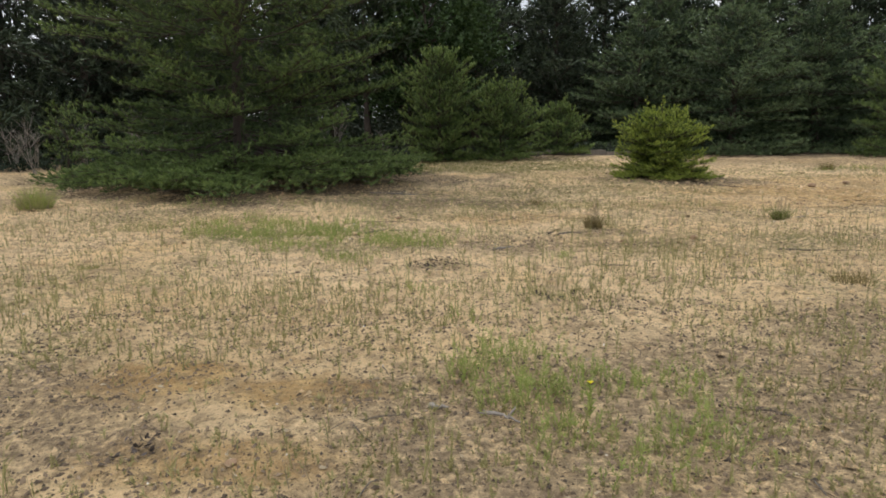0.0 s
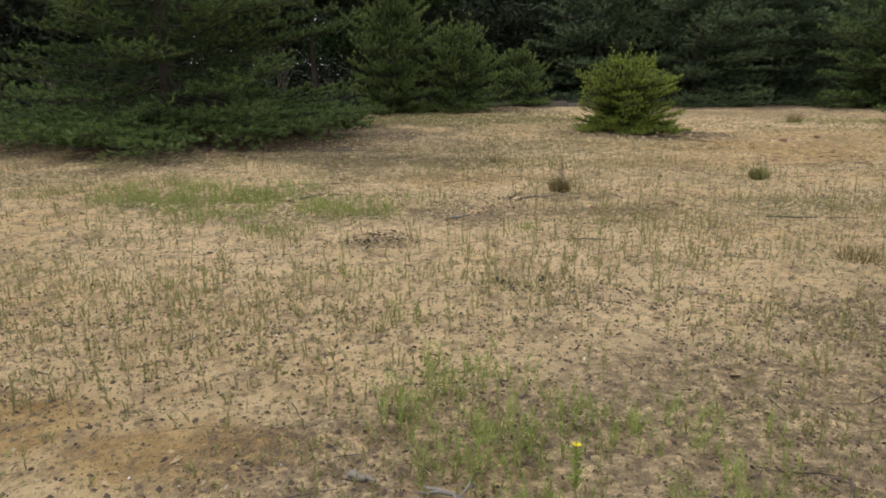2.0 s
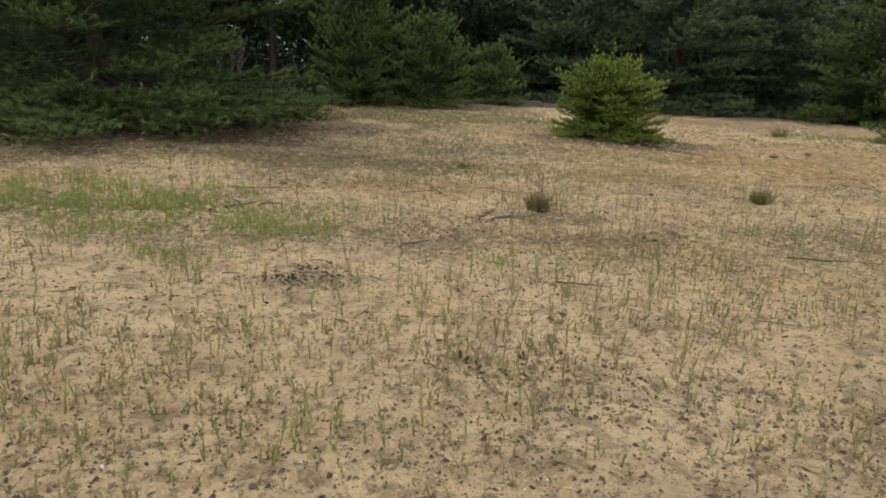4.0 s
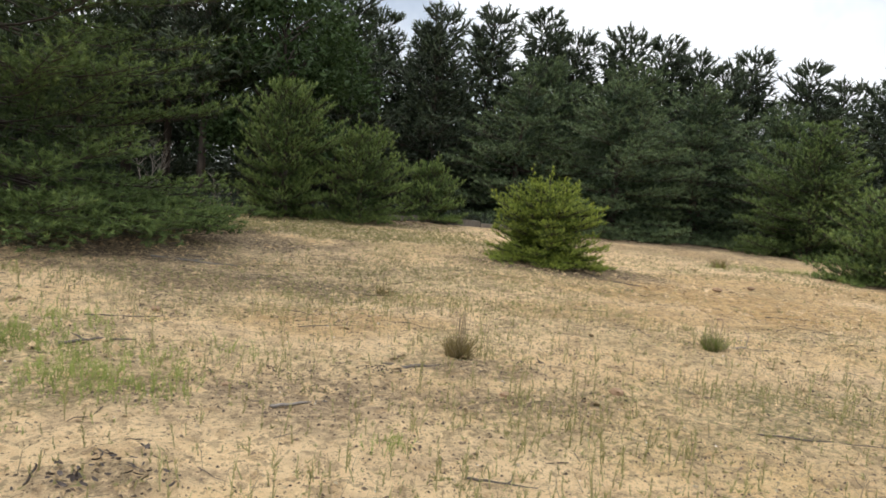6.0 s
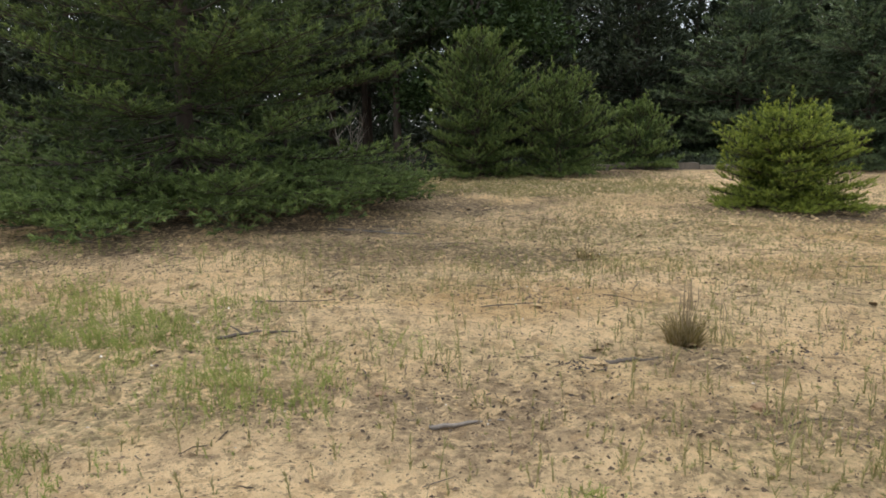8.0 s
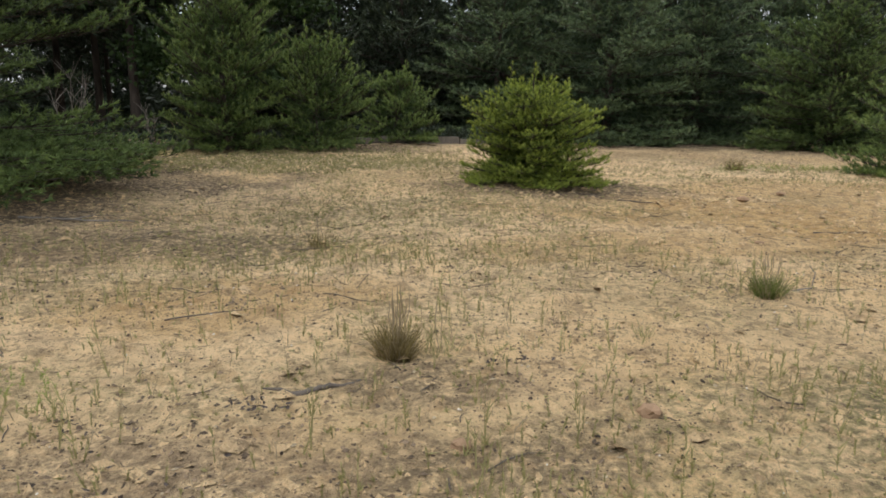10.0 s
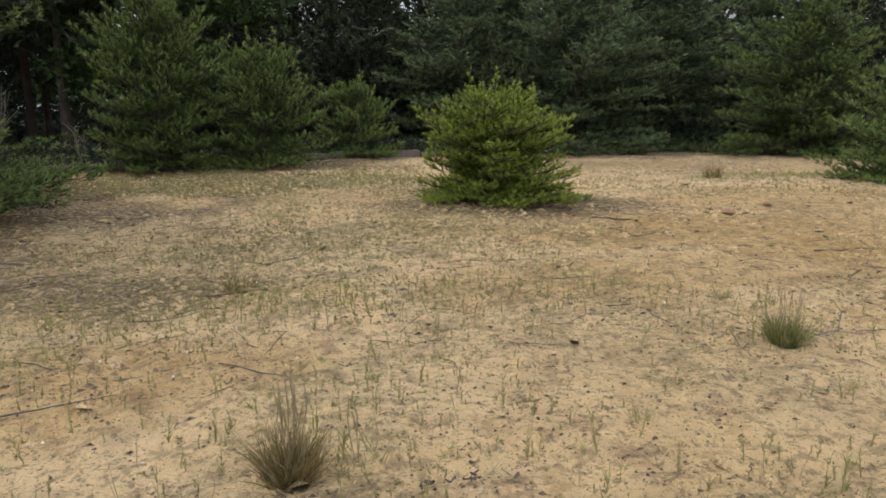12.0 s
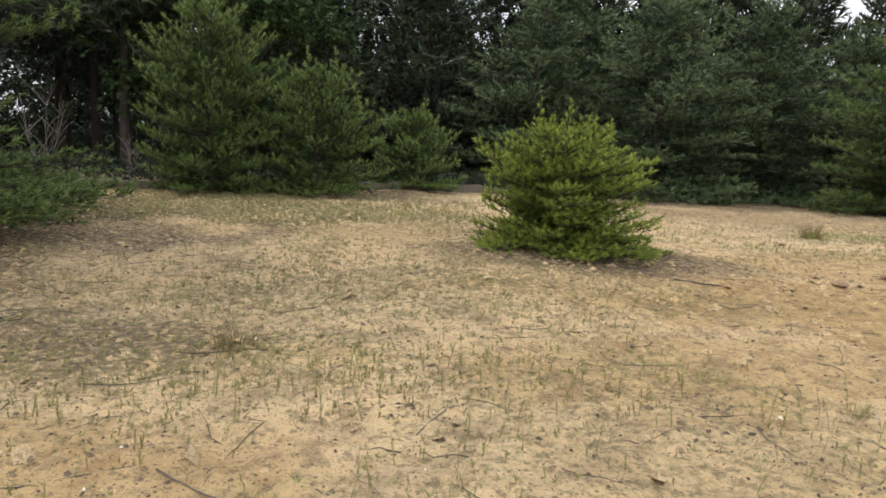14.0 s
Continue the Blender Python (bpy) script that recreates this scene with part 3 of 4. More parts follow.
pine("pine_tree", "rounded fresh green young pine before the woods", -0.05, 22.9, 3.45,
     lambda h: 1.42 * (0.84 if h < 0.10 else 0.88 + 0.12 * math.sin(h * 17) if h < 0.5 else 0.95 * max(0.0, (1 - h) / 0.5) ** 0.62) + 0.06,
     124, FRESH, 7, shoot=0.18, needles=18, needle=0.09, width=0.013, bare=0.03, trunk=0.08, rise=(0.0, 0.7), lift=0.25, skirt=14, whorl=0.40, gap=0.19, step=0.095, sub=0.36, inside=0.28, uneven=0.5, core=0.3, tilt=0.7,
     leaders=((0.0, 0, 3.9), (0.3, 0.1, 3.7), (-0.5, 0, 3.35), (0.8, 0, 3.1), (-1.0, 0, 2.6)))
pine("pine_tree", "young green pine with upright tips beside taller one", 2.05, 23.2, 2.4,
     lambda h: 1.40 * (0.88 if h < 0.4 else 0.9 * max(0.0, (1 - h) / 0.6) ** 0.7) + 0.05,
     92, FRESH, 8, shoot=0.17, needles=18, needle=0.088, width=0.013, bare=0.03, trunk=0.06, rise=(0.0, 0.7), lift=0.25, skirt=14, whorl=0.36, gap=0.19, step=0.095, sub=0.36, inside=0.28, uneven=0.5, core=0.3, tilt=0.7,
     leaders=((-0.2, 0, 3.1), (0.35, 0, 3.15), (0.75, 0, 2.5), (-0.6, 0, 2.5)))
pine("pine_tree", "low green pine sapling at the edge of woods", 4.25, 25.0, 1.6,
     lambda h: 1.22 * (0.9 if h < 0.35 else 0.9 * max(0.0, (1 - h) / 0.65) ** 0.7) + 0.05,
     70, FRESH, 9, shoot=0.17, needles=18, needle=0.088, width=0.013, bare=0.03, trunk=0.05, rise=(0.0, 0.7), lift=0.25, skirt=12, whorl=0.34, gap=0.19, step=0.095, sub=0.36, inside=0.28, uneven=0.5, core=0.3, tilt=0.7,
     leaders=((0.25, 0, 2.3), (-0.35, 0, 2.05), (0.7, 0, 1.6)))
pine("pine_tree", "slender pale green sapling beside the broad pine", -10.3, 18.9, 1.7, lambda h: 0.75 * max(0.0, 1 - h) ** 0.7 + 0.1,
     34, FRESH, 10, shoot=0.15, needles=16, needle=0.08, width=0.012, bare=0.1, trunk=0.03, rise=(0.1, 0.7), whorl=0.3, gap=0.2, step=0.13, inside=0.3, tilt=0.5)

# the group of blue-green pines that closes the clearing
layered = lambda r: (lambda h: r * (0.90 + 0.12 * math.sin(h * 30) if h < 0.38 else 0.97 * max(0.0, (1 - h) / 0.62) ** 0.75) + 0.08)
BLUE = dict(shoot=0.27, needles=13, needle=0.145, width=0.026, bare=0.015, rise=(-0.2, 0.2), lift=0.2, skirt=16, whorl=0.6, gap=0.36, step=0.16, sub=0.34, inside=0.28, uneven=0.42, core=0.3, group="pines behind the clearing")
first = pine("pine_tree", "layered blue-green pine closing the clearing", 12.4, 29.4, 6.2, layered(3.4), 140, BLUEISH, 12, trunk=0.15, leaders=((0.1, 0, 6.5),), **BLUE)
second = pine("pine_tree", "layered blue-green pine closing the clearing", 8.6, 30.6, 5.8, layered(2.9), 126, BLUEISH, 13, trunk=0.14, leaders=((0.0, 0, 6.1), (-0.4, 0, 5.6)), **BLUE)
for ob, x, y, k, turn in ((first, 16.6, 30.6, 1.06, 130), (second, 20.8, 31.6, 1.1, 60), (second, 11.0, 33.8, 1.3, 200), (first, 15.2, 34.6, 1.28, 20)):
    copy_thing(ob, pose(x, y, float(slope(x, y)), 0, 0, turn) @ Matrix.Scale(k, 4))
pine("pine_tree", "mid-green pine at the side of clearing", 18.2, 25.4, 4.7, layered(2.4), 120, PINE, 15, shoot=0.22, needles=16, needle=0.125, width=0.021, trunk=0.12, rise=(-0.04, 0.5), lift=0.2,
     leaders=((-0.3, 0, 4.85),), whorl=0.4, gap=0.2, step=0.16, inside=0.28, core=0.3, skirt=14)
pine("pine_tree", "low spreading green pine beside the open sand", 15.3, 18.7, 2.2, layered(1.6), 90, FRESH, 16, shoot=0.17, needles=18, needle=0.088, width=0.013, trunk=0.07, rise=(0.0, 0.7), lift=0.22,
     leaders=((-0.2, 0, 2.3),), whorl=0.33, gap=0.14, step=0.12, inside=0.28, core=0.3, skirt=14)

# the woods behind
wood = lambda r: (lambda h: r * max(0.0, 1 - h) ** 0.72 * (0.84 + 0.20 * math.sin(h * 23)) + 0.1)
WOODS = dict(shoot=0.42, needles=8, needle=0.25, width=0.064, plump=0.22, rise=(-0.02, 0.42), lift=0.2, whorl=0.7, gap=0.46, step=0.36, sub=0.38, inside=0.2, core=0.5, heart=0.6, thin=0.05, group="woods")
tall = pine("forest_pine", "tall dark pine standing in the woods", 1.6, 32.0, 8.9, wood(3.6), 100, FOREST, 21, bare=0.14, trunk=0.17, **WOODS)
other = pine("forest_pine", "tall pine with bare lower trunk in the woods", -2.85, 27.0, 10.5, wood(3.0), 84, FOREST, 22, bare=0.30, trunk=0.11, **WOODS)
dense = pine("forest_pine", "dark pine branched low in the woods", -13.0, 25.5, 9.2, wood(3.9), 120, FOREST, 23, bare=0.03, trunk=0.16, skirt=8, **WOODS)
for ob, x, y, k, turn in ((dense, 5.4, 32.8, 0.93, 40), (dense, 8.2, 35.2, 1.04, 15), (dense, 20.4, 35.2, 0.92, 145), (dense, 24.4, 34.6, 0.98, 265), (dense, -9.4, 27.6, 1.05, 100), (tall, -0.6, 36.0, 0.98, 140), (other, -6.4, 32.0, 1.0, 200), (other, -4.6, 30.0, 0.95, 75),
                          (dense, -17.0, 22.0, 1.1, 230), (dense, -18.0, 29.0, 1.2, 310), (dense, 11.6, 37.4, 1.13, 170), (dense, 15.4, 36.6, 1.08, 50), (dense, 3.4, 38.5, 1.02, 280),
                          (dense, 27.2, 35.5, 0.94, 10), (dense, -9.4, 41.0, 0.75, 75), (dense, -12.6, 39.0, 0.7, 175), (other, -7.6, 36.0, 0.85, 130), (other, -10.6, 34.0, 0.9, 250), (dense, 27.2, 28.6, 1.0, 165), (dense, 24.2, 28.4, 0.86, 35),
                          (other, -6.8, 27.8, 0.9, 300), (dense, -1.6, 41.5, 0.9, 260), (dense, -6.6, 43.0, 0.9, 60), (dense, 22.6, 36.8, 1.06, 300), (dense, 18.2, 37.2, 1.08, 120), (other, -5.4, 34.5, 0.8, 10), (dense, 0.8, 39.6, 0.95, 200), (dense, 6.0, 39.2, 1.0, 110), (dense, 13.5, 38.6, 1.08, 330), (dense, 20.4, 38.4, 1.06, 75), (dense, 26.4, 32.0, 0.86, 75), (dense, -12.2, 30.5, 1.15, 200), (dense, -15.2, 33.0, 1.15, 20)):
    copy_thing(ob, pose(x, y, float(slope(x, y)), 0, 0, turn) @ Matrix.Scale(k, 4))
broadleaf("broadleaf_tree", "dark broad-leaved tree behind the young pines", -0.6, 28.6, 7.7, 2.8, 8000, 31)


def undergrowth():
    """Low dark bushes that close the view between the trunks."""
    rng = np.random.default_rng(41)
    n = 11000
    x, y = rng.uniform(-30, 38, n), rng.uniform(36, 47, n)
    edge = np.where((x > -16) & (x < -2.5), 0.8, 1.25)
    top = (0.7 + 2.6 * value_noise(x, y, 2.6, 12)) * edge
    z = slope(x, y) + top * rng.random(n) ** 0.8
    size = rng.uniform(0.3, 0.6, n)
    v, f = blades(rng, np.stack([x, y, z], -1), unit(rng.normal(size=(n, 3)) + np.array([0, 0, 0.5])), size, size * 0.26, 5, 0.9, 0.9, 0.7)
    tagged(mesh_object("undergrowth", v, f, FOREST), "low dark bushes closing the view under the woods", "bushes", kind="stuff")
    # deeper woods, seen as dark foliage between the nearer trees
    n = 9000
    x, y = rng.uniform(-34, 42, n), rng.uniform(42, 52, n)
    gap = smooth(-18, -14, x) * (1 - smooth(-4, -1, x))
    top = (5.6 + 3.4 * value_noise(x, y, 2.2, 14)) * (1 - 0.25 * smooth(16, 30, x))
    z = slope(x, y) + (top * rng.random(n) ** 0.7) * (1 - gap) + gap * (2.2 + 5.5 * rng.random(n))
    size = rng.uniform(0.5, 1.0, n)
    v, f = blades(rng, np.stack([x, y, z], -1), unit(rng.normal(size=(n, 3)) * np.array([1, 1, 0.4])), size, size * 0.22, 5, 0.9, 0.9, 0.7)
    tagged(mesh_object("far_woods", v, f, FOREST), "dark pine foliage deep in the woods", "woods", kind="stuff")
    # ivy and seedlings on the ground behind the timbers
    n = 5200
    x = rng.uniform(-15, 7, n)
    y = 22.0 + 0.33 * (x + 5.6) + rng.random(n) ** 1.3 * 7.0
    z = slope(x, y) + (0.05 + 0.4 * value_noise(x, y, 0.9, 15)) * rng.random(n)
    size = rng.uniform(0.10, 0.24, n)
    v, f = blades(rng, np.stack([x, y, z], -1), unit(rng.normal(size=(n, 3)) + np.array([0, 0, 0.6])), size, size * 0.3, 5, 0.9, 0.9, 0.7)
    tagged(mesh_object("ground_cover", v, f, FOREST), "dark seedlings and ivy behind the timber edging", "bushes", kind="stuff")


undergrowth()


def bare_shrub(x, y, height, stems, seed):
    """A leafless shrub of forking twigs."""
    rng = np.random.default_rng(seed)
    shrub = new("bare_shrub")
    shrub.location = (x, y, float(slope(x, y)))
    tagged(shrub, "leafless shrub of thin forking brown twigs", "shrub", "bare shrubs at the edge of woods")
    for k in range(stems):
        a, lean, l = rng.random() * 6.283, rng.uniform(0.12, 0.5), height * rng.uniform(0.6, 1.0)
        d = np.array([lean * math.cos(a), lean * math.sin(a), 1.0])
        us = np.linspace(0, 1, 5)
        bend = np.stack([0.08 * np.sin(us * 5 + k), 0.08 * np.cos(us * 4 + k), 0 * us], -1) * l * 0.4
        stem = d * (us * l)[:, None] + bend
        pieces = [tube(stem, 0.010 * (1.1 - us * 0.8), 4)]
        for q in range(7):
            i = rng.integers(1, 4)
            b = rng.random() * 6.283
            side = unit(np.array([math.cos(b), math.sin(b), 1.1])) * l * rng.uniform(0.18, 0.4)
            pieces.append(tube(np.stack([stem[i], stem[i] + side * 0.5 + (0, 0, 0.03), stem[i] + side]), (0.008, 0.006, 0.003), 3))
        v, f = join(pieces)
        mesh_object("stem", v, f, DRYWOOD, shrub)


for x, y, h, n, sd in ((-11.2, 18.8, 1.7, 7, 51), (-10.2, 19.6, 1.5, 6, 52), (-3.9, 24.6, 2.2, 7, 53), (-12.6, 20.2, 1.9, 7, 54), (-2.0, 24.6, 1.0, 5, 55), (-9.0, 20.5, 1.9, 6, 56)):
    bare_shrub(x, y, h, n, sd)


def edging():
    """A row of old timbers along the edge of the woods."""
    rng = np.random.default_rng(61)
    row = new("timber_edging")
    row.location = (-5.6, 21.5, 0)
    tagged(row, "row of weathered grey-brown timbers edging the woods", "edging")
    heading = math.atan2(3.9, 11.8)
    for k in range(6):
        cx, cy = 2.46 * k + 1.2, 0.0
        wx, wy = -5.6 + cx * math.cos(heading), 21.5 + cx * math.sin(heading)
        bm = bmesh.new()
        bmesh.ops.create_cube(bm, size=1)
        bmesh.ops.scale(bm, vec=(2.42, 0.19, 0.26), verts=bm.verts)
        bmesh.ops.subdivide_edges(bm, edges=[e for e in bm.edges if abs(e.verts[0].co.x - e.verts[1].co.x) > 1], cuts=5)
        bmesh.ops.bevel(bm, geom=[e for e in bm.edges if abs(e.verts[0].co.x - e.verts[1].co.x) > 0.1], offset=0.018, segments=2, affect="EDGES")
        for v in bm.verts:
            v.co += Vector(rng.normal(size=3) * 0.006)
        ob = part("timber", bm, TIMBER, row)
        ob.matrix_basis = pose(cx * math.cos(heading), cx * math.sin(heading), float(slope(wx, wy)) + 0.05, 0, rng.normal() * 0.6, math.degrees(heading) + rng.normal() * 0.7)


edging()


# ---- plants, litter and sticks on the sand ----
def ground_points(rng, n, x0, x1, y0, y1, chance):
    x, y = rng.uniform(x0, x1, n), rng.uniform(y0, y1, n)
    keep = rng.random(n) < chance(x, y)
    return x[keep], y[keep]


def weed_chance(x, y):
    """How thickly the weeds stand."""
    patch = smooth(0.28, 0.66, value_noise(x, y, 1.15, 21)) * 0.75 + smooth(0.4, 0.7, value_noise(x, y, 0.4, 22)) * 0.25
    bare = np.maximum.reduce([blob(x, y, 9.5, 14.5, 4.6, 3.2) * 0.88, blob(x, y, -1.3, 3.5, 1.2, 0.6) * 0.75, blob(x, y, 5.4, 10.2, 1.5, 0.9) * 0.55, blob(x, y, 0.6, 10.4, 1.5, 0.9) * 0.6,
                              blob(x, y, -4.9, 17, 5.2, 4.0), blob(x, y, 5.8, 17.8, 1.5, 1.3), blob(x, y, 12.0, 23.5, 4.5, 2.2) * 0.8, blob(x, y, -3.6, 8.4, 2.2, 1.4) * 0.5])
    thick = np.maximum.reduce([blob(x, y, 1.6, 13.3, 1.9, 1.3), blob(x, y, 0.2, 6.3, 2.6, 1.2), blob(x, y, 4.4, 8.4, 2.6, 1.0), blob(x, y, 2.6, 15.5, 3.2, 1.6)]) * 0.38
    return np.clip(0.07 + 0.80 * patch + thick, 0, 1) * (1 - bare)


def upright_plants(name, label, material, rng, x, y, height, leaves, width, reach=0.30, lean=0.16, spread=0.9, along=0.95, category="weeds"):
    """Many small plants: a thin stem with leaves along it, all in one mesh."""
    n = len(x)
    base = np.stack([x, y, land(x, y) - 0.006], -1)
    aim = unit(np.concatenate([rng.normal(size=(n, 2)) * lean, np.ones((n, 1))], 1))
    a = blades(rng, base, aim, height, np.full(n, width), leaves, spread, along, reach)
    b = blades(rng, base, aim, height, np.full(n, width * 0.8), 2, 0.06, 0.02, 1.0)
    v, f = join([a, b])
    return tagged(mesh_object(name, v, f, material), label, category, kind="stuff")


rng = np.random.default_rng(71)
x, y = ground_points(rng, 15500, -9, 11, 1.6, 13, weed_chance)
h = np.exp(rng.normal(size=len(x)) * 0.62) * 0.060 * (1 + 0.5 * blob(x, y, 0.5, 6.5, 5, 3))
upright_plants("sparse_weeds", "thin grey-green weeds scattered over the sand", WEED, rng, x, y, np.minimum(h, 0.34), 12, 0.0082, 0.26, 0.13, 0.55)
x, y = ground_points(rng, 24000, -9, 14, 12.5, 23.5, weed_chance)
h = np.exp(rng.normal(size=len(x)) * 0.4) * 0.042
upright_plants("sparse_weeds", "short weeds scattered over the farther sand", WEED, rng, x, y, np.minimum(h, 0.14), 5, 0.010, 0.9, 0.4, 1.3, 0.6)
x, y = ground_points(rng, 9000, -8, 11, 1.6, 17, weed_chance)
upright_plants("dead_stems", "dry straw-coloured stems standing in the sand", STRAW, rng, x, y, np.minimum(np.exp(rng.normal(size=len(x)) * 0.5) * 0.10, 0.33), 4, 0.005, 0.22, 0.22, category="dry stems")
x, y = ground_points(rng, 20000, -7, 10, 1.6, 18, lambda x, y: np.clip(weed_chance(x, y) * 0.8 + crust_map(x, y) * 0.5, 0, 1))
upright_plants("low_herbs", "flat grey-green herbs hugging the sand", WEED, rng, x, y, rng.uniform(0.015, 0.045, len(x)), 7, 0.009, 1.1, 0.6, 1.6, 0.4, "herbs")
x, y = ground_points(rng, 6500, -4.5, 5.5, 1.8, 6.5, lambda x, y: np.clip(weed_chance(x, y) * 0.7 + blob(x, y, 0.9, 3.0, 1.6, 0.9) * 0.6, 0, 1))
upright_plants("leafy_weeds", "small leafy olive weeds on trodden sand", WEED, rng, x, y, rng.uniform(0.02, 0.075, len(x)), 12, 0.007, 0.45, 0.3, 1.2, 0.9)
x, y = ground_points(rng, 8000, -4.5, 7, 18.8, 23.5, lambda x, y: blob(x, y, 0.5, 20.8, 4.6, 1.9))
upright_plants("mossy_grass", "short dull green grass before the young pines", WEED, rng, x, y, rng.uniform(0.02, 0.055, len(x)), 6, 0.014, 0.9, 0.4, 1.3, category="grass")


def grass_patch(label, cx, cy, rx, ry, count, low, high, seed):
    rng = np.random.default_rng(seed)
    x, y = ground_points(rng, count, cx - 1.4 * rx, cx + 1.4 * rx, cy - 1.4 * ry, cy + 1.4 * ry, lambda x, y: blob(x, y, cx, cy, rx, ry, 0.5) * smooth(0.25, 0.6, value_noise(x, y, 0.3, 31)))
    upright_plants("grass_patch", label, GRASS, rng, x, y, rng.uniform(low, high, len(x)) * rng.uniform(0.5, 1.0, len(x)), 18, 0.0046, 0.32, 0.26, 0.9, 0.95, "grass")


grass_patch("patch of fresh green grass and herbs on sand", 0.98, 3.15, 0.60, 0.70, 1200, 0.04, 0.20, 81)
grass_patch("patch of fresh green grass and herbs on sand", 0.42, 3.95, 0.34, 0.45, 420, 0.06, 0.24, 82)
grass_patch("wide patch of bright green grass on sand", -1.35, 8.9, 1.5, 1.15, 5400, 0.04, 0.17, 83)
grass_patch("wide patch of bright green grass on sand", -2.5, 10.1, 1.3, 0.9, 2800, 0.05, 0.22, 84)
grass_patch("small clump of green grass on bare sand", 1.37, 7.7, 0.12, 0.10, 70, 0.06, 0.14, 85)
grass_patch("small clump of green grass on bare sand", 0.0, 5.0, 0.3, 0.2, 160, 0.05, 0.16, 86)
grass_patch("strip of low green grass by the low pine", 13.4, 20.2, 1.9, 0.45, 900, 0.08, 0.2, 87)
grass_patch("small green plant on bare sand", -0.1, 6.2, 0.25, 0.2, 110, 0.05, 0.14, 88)
grass_patch("thin green herbs before the pine skirts", -3.6, 12.6, 1.2, 0.4, 240, 0.08, 0.3, 89)


def tussock(rng, count, radius, height):
    """Arching grass blades that spring from one base."""
    a, r = rng.random(count) * 6.283, np.sqrt(rng.random(count)) * radius * 0.78
    root = np.stack([r * np.cos(a), r * np.sin(a), 0 * a], -1)
    lean = r / radius * 0.42 + 0.10 * rng.random(count)
    out = np.stack([np.cos(a + rng.normal(size=count) * 0.5) * lean, np.sin(a + rng.normal(size=count) * 0.5) * lean, np.ones(count)], -1)
    out[:, :2] += rng.normal(size=(count, 2)) * 0.27
    l = height * (0.25 + 1.0 * rng.random(count) ** 1.4)
    mid = root + unit(out) * (l * 0.55)[:, None]
    tip = mid + unit(out * np.array([1.5, 1.5, 0.95])) * (l * 0.5)[:, None]
    w = unit(np.cross(out, rng.normal(size=(count, 3)))) * 0.0026
    v = np.stack([root - w, root + w, mid + w * 0.8, mid - w * 0.8, tip], 1).reshape(-1, 3)
    k = np.arange(count)[:, None] * 5
    f = np.concatenate([k + np.array([[0, 1, 2]]), k + np.array([[0, 2, 3]]), k + np.array([[3, 2, 4]])])
    return v, f


def bunchgrass(label, x, y, radius, height, count, material, stalks, seed, dry=0.0):
    """A tuft of arching blades with dry seed stalks."""
    rng = np.random.default_rng(seed)
    tuft = new("grass_tuft")
    tuft.location = (x, y, float(land(x, y)) - 0.01)
    tagged(tuft, label, "grass tuft", "bunchgrass tufts")
    for name, number, mat in (("tussock", int(count * (1 - dry)), material), ("dry_tussock", int(count * dry), STRAW)):
        if number:
            mesh_object(name, *tussock(rng, number, radius, height), mat, tuft)
    for q in range(stalks):
        b, d = rng.random() * 6.283, rng.uniform(0.05, 0.22)
        top = height * rng.uniform(1.5, 2.2)
        p0 = np.array([math.cos(b), math.sin(b), 0]) * radius * 0.25 * rng.random()
        p2 = p0 + np.array([math.cos(b) * d, math.sin(b) * d, 1.0]) * top
        us = np.array([0, 0.45, 0.72, 0.86, 1.0])[:, None]
        pts = p0 + (p2 - p0) * us + rng.normal(size=(5, 3)) * 0.006
        v, f = tube(pts, (0.0024, 0.0022, 0.003, 0.0036, 0.0012), 4)
        mesh_object("stalk", v, f, STRAW, tuft)
    return tuft


bunchgrass("brown-green bunchgrass tuft with dry seed stalks", 2.25, 9.98, 0.135, 0.23, 900, TUFT_BROWN, 12, 91, 0.22)
bunchgrass("green bunchgrass tuft with tall dry stalks", 5.55, 11.0, 0.15, 0.20, 800, TUFT_GREEN, 10, 92, 0.3)
bunchgrass("brownish bunchgrass tuft on the farther sand", 11.55, 20.4, 0.22, 0.32, 420, TUFT_BROWN, 3, 93, 0.3)
bunchgrass("pale green bunchgrass tuft beside the broad pine", -7.55, 12.5, 0.34, 0.44, 1200, GRASS, 3, 94, 0.35)
bunchgrass("grey dying bunchgrass tuft on the sand", 3.95, 6.3, 0.24, 0.14, 260, TUFT_BROWN, 0, 95)
bunchgrass("small grey-green tuft on open sand", 5.2, 12.7, 0.15, 0.10, 80, WEED, 0, 96)
bunchgrass("small grey-green tuft on open sand", 5.85, 12.12, 0.09, 0.10, 60, WEED, 0, 97)
bunchgrass("dry spiky tuft with thin stems on crusty sand", 1.9, 13.4, 0.18, 0.16, 140, TUFT_BROWN, 4, 98)
bunchgrass("small green plant standing in open sand", 3.95, 10.1, 0.07, 0.11, 34, WEED, 0, 99)
bunchgrass("low green plant on pale sand", -3.93, 7.25, 0.16, 0.10, 200, WEED, 0, 100)
bunchgrass("low grey-green mat of dry grass", -4.6, 10.2, 0.45, 0.12, 420, WEED, 0, 101)
bunchgrass("low dull green herb among dead leaves", 0.95, 5.7, 0.2, 0.09, 140, WEED, 0, 103)
bunchgrass("thin weeds beside the bunchgrass tuft", 2.55, 10.05, 0.16, 0.15, 36, WEED, 2, 102)


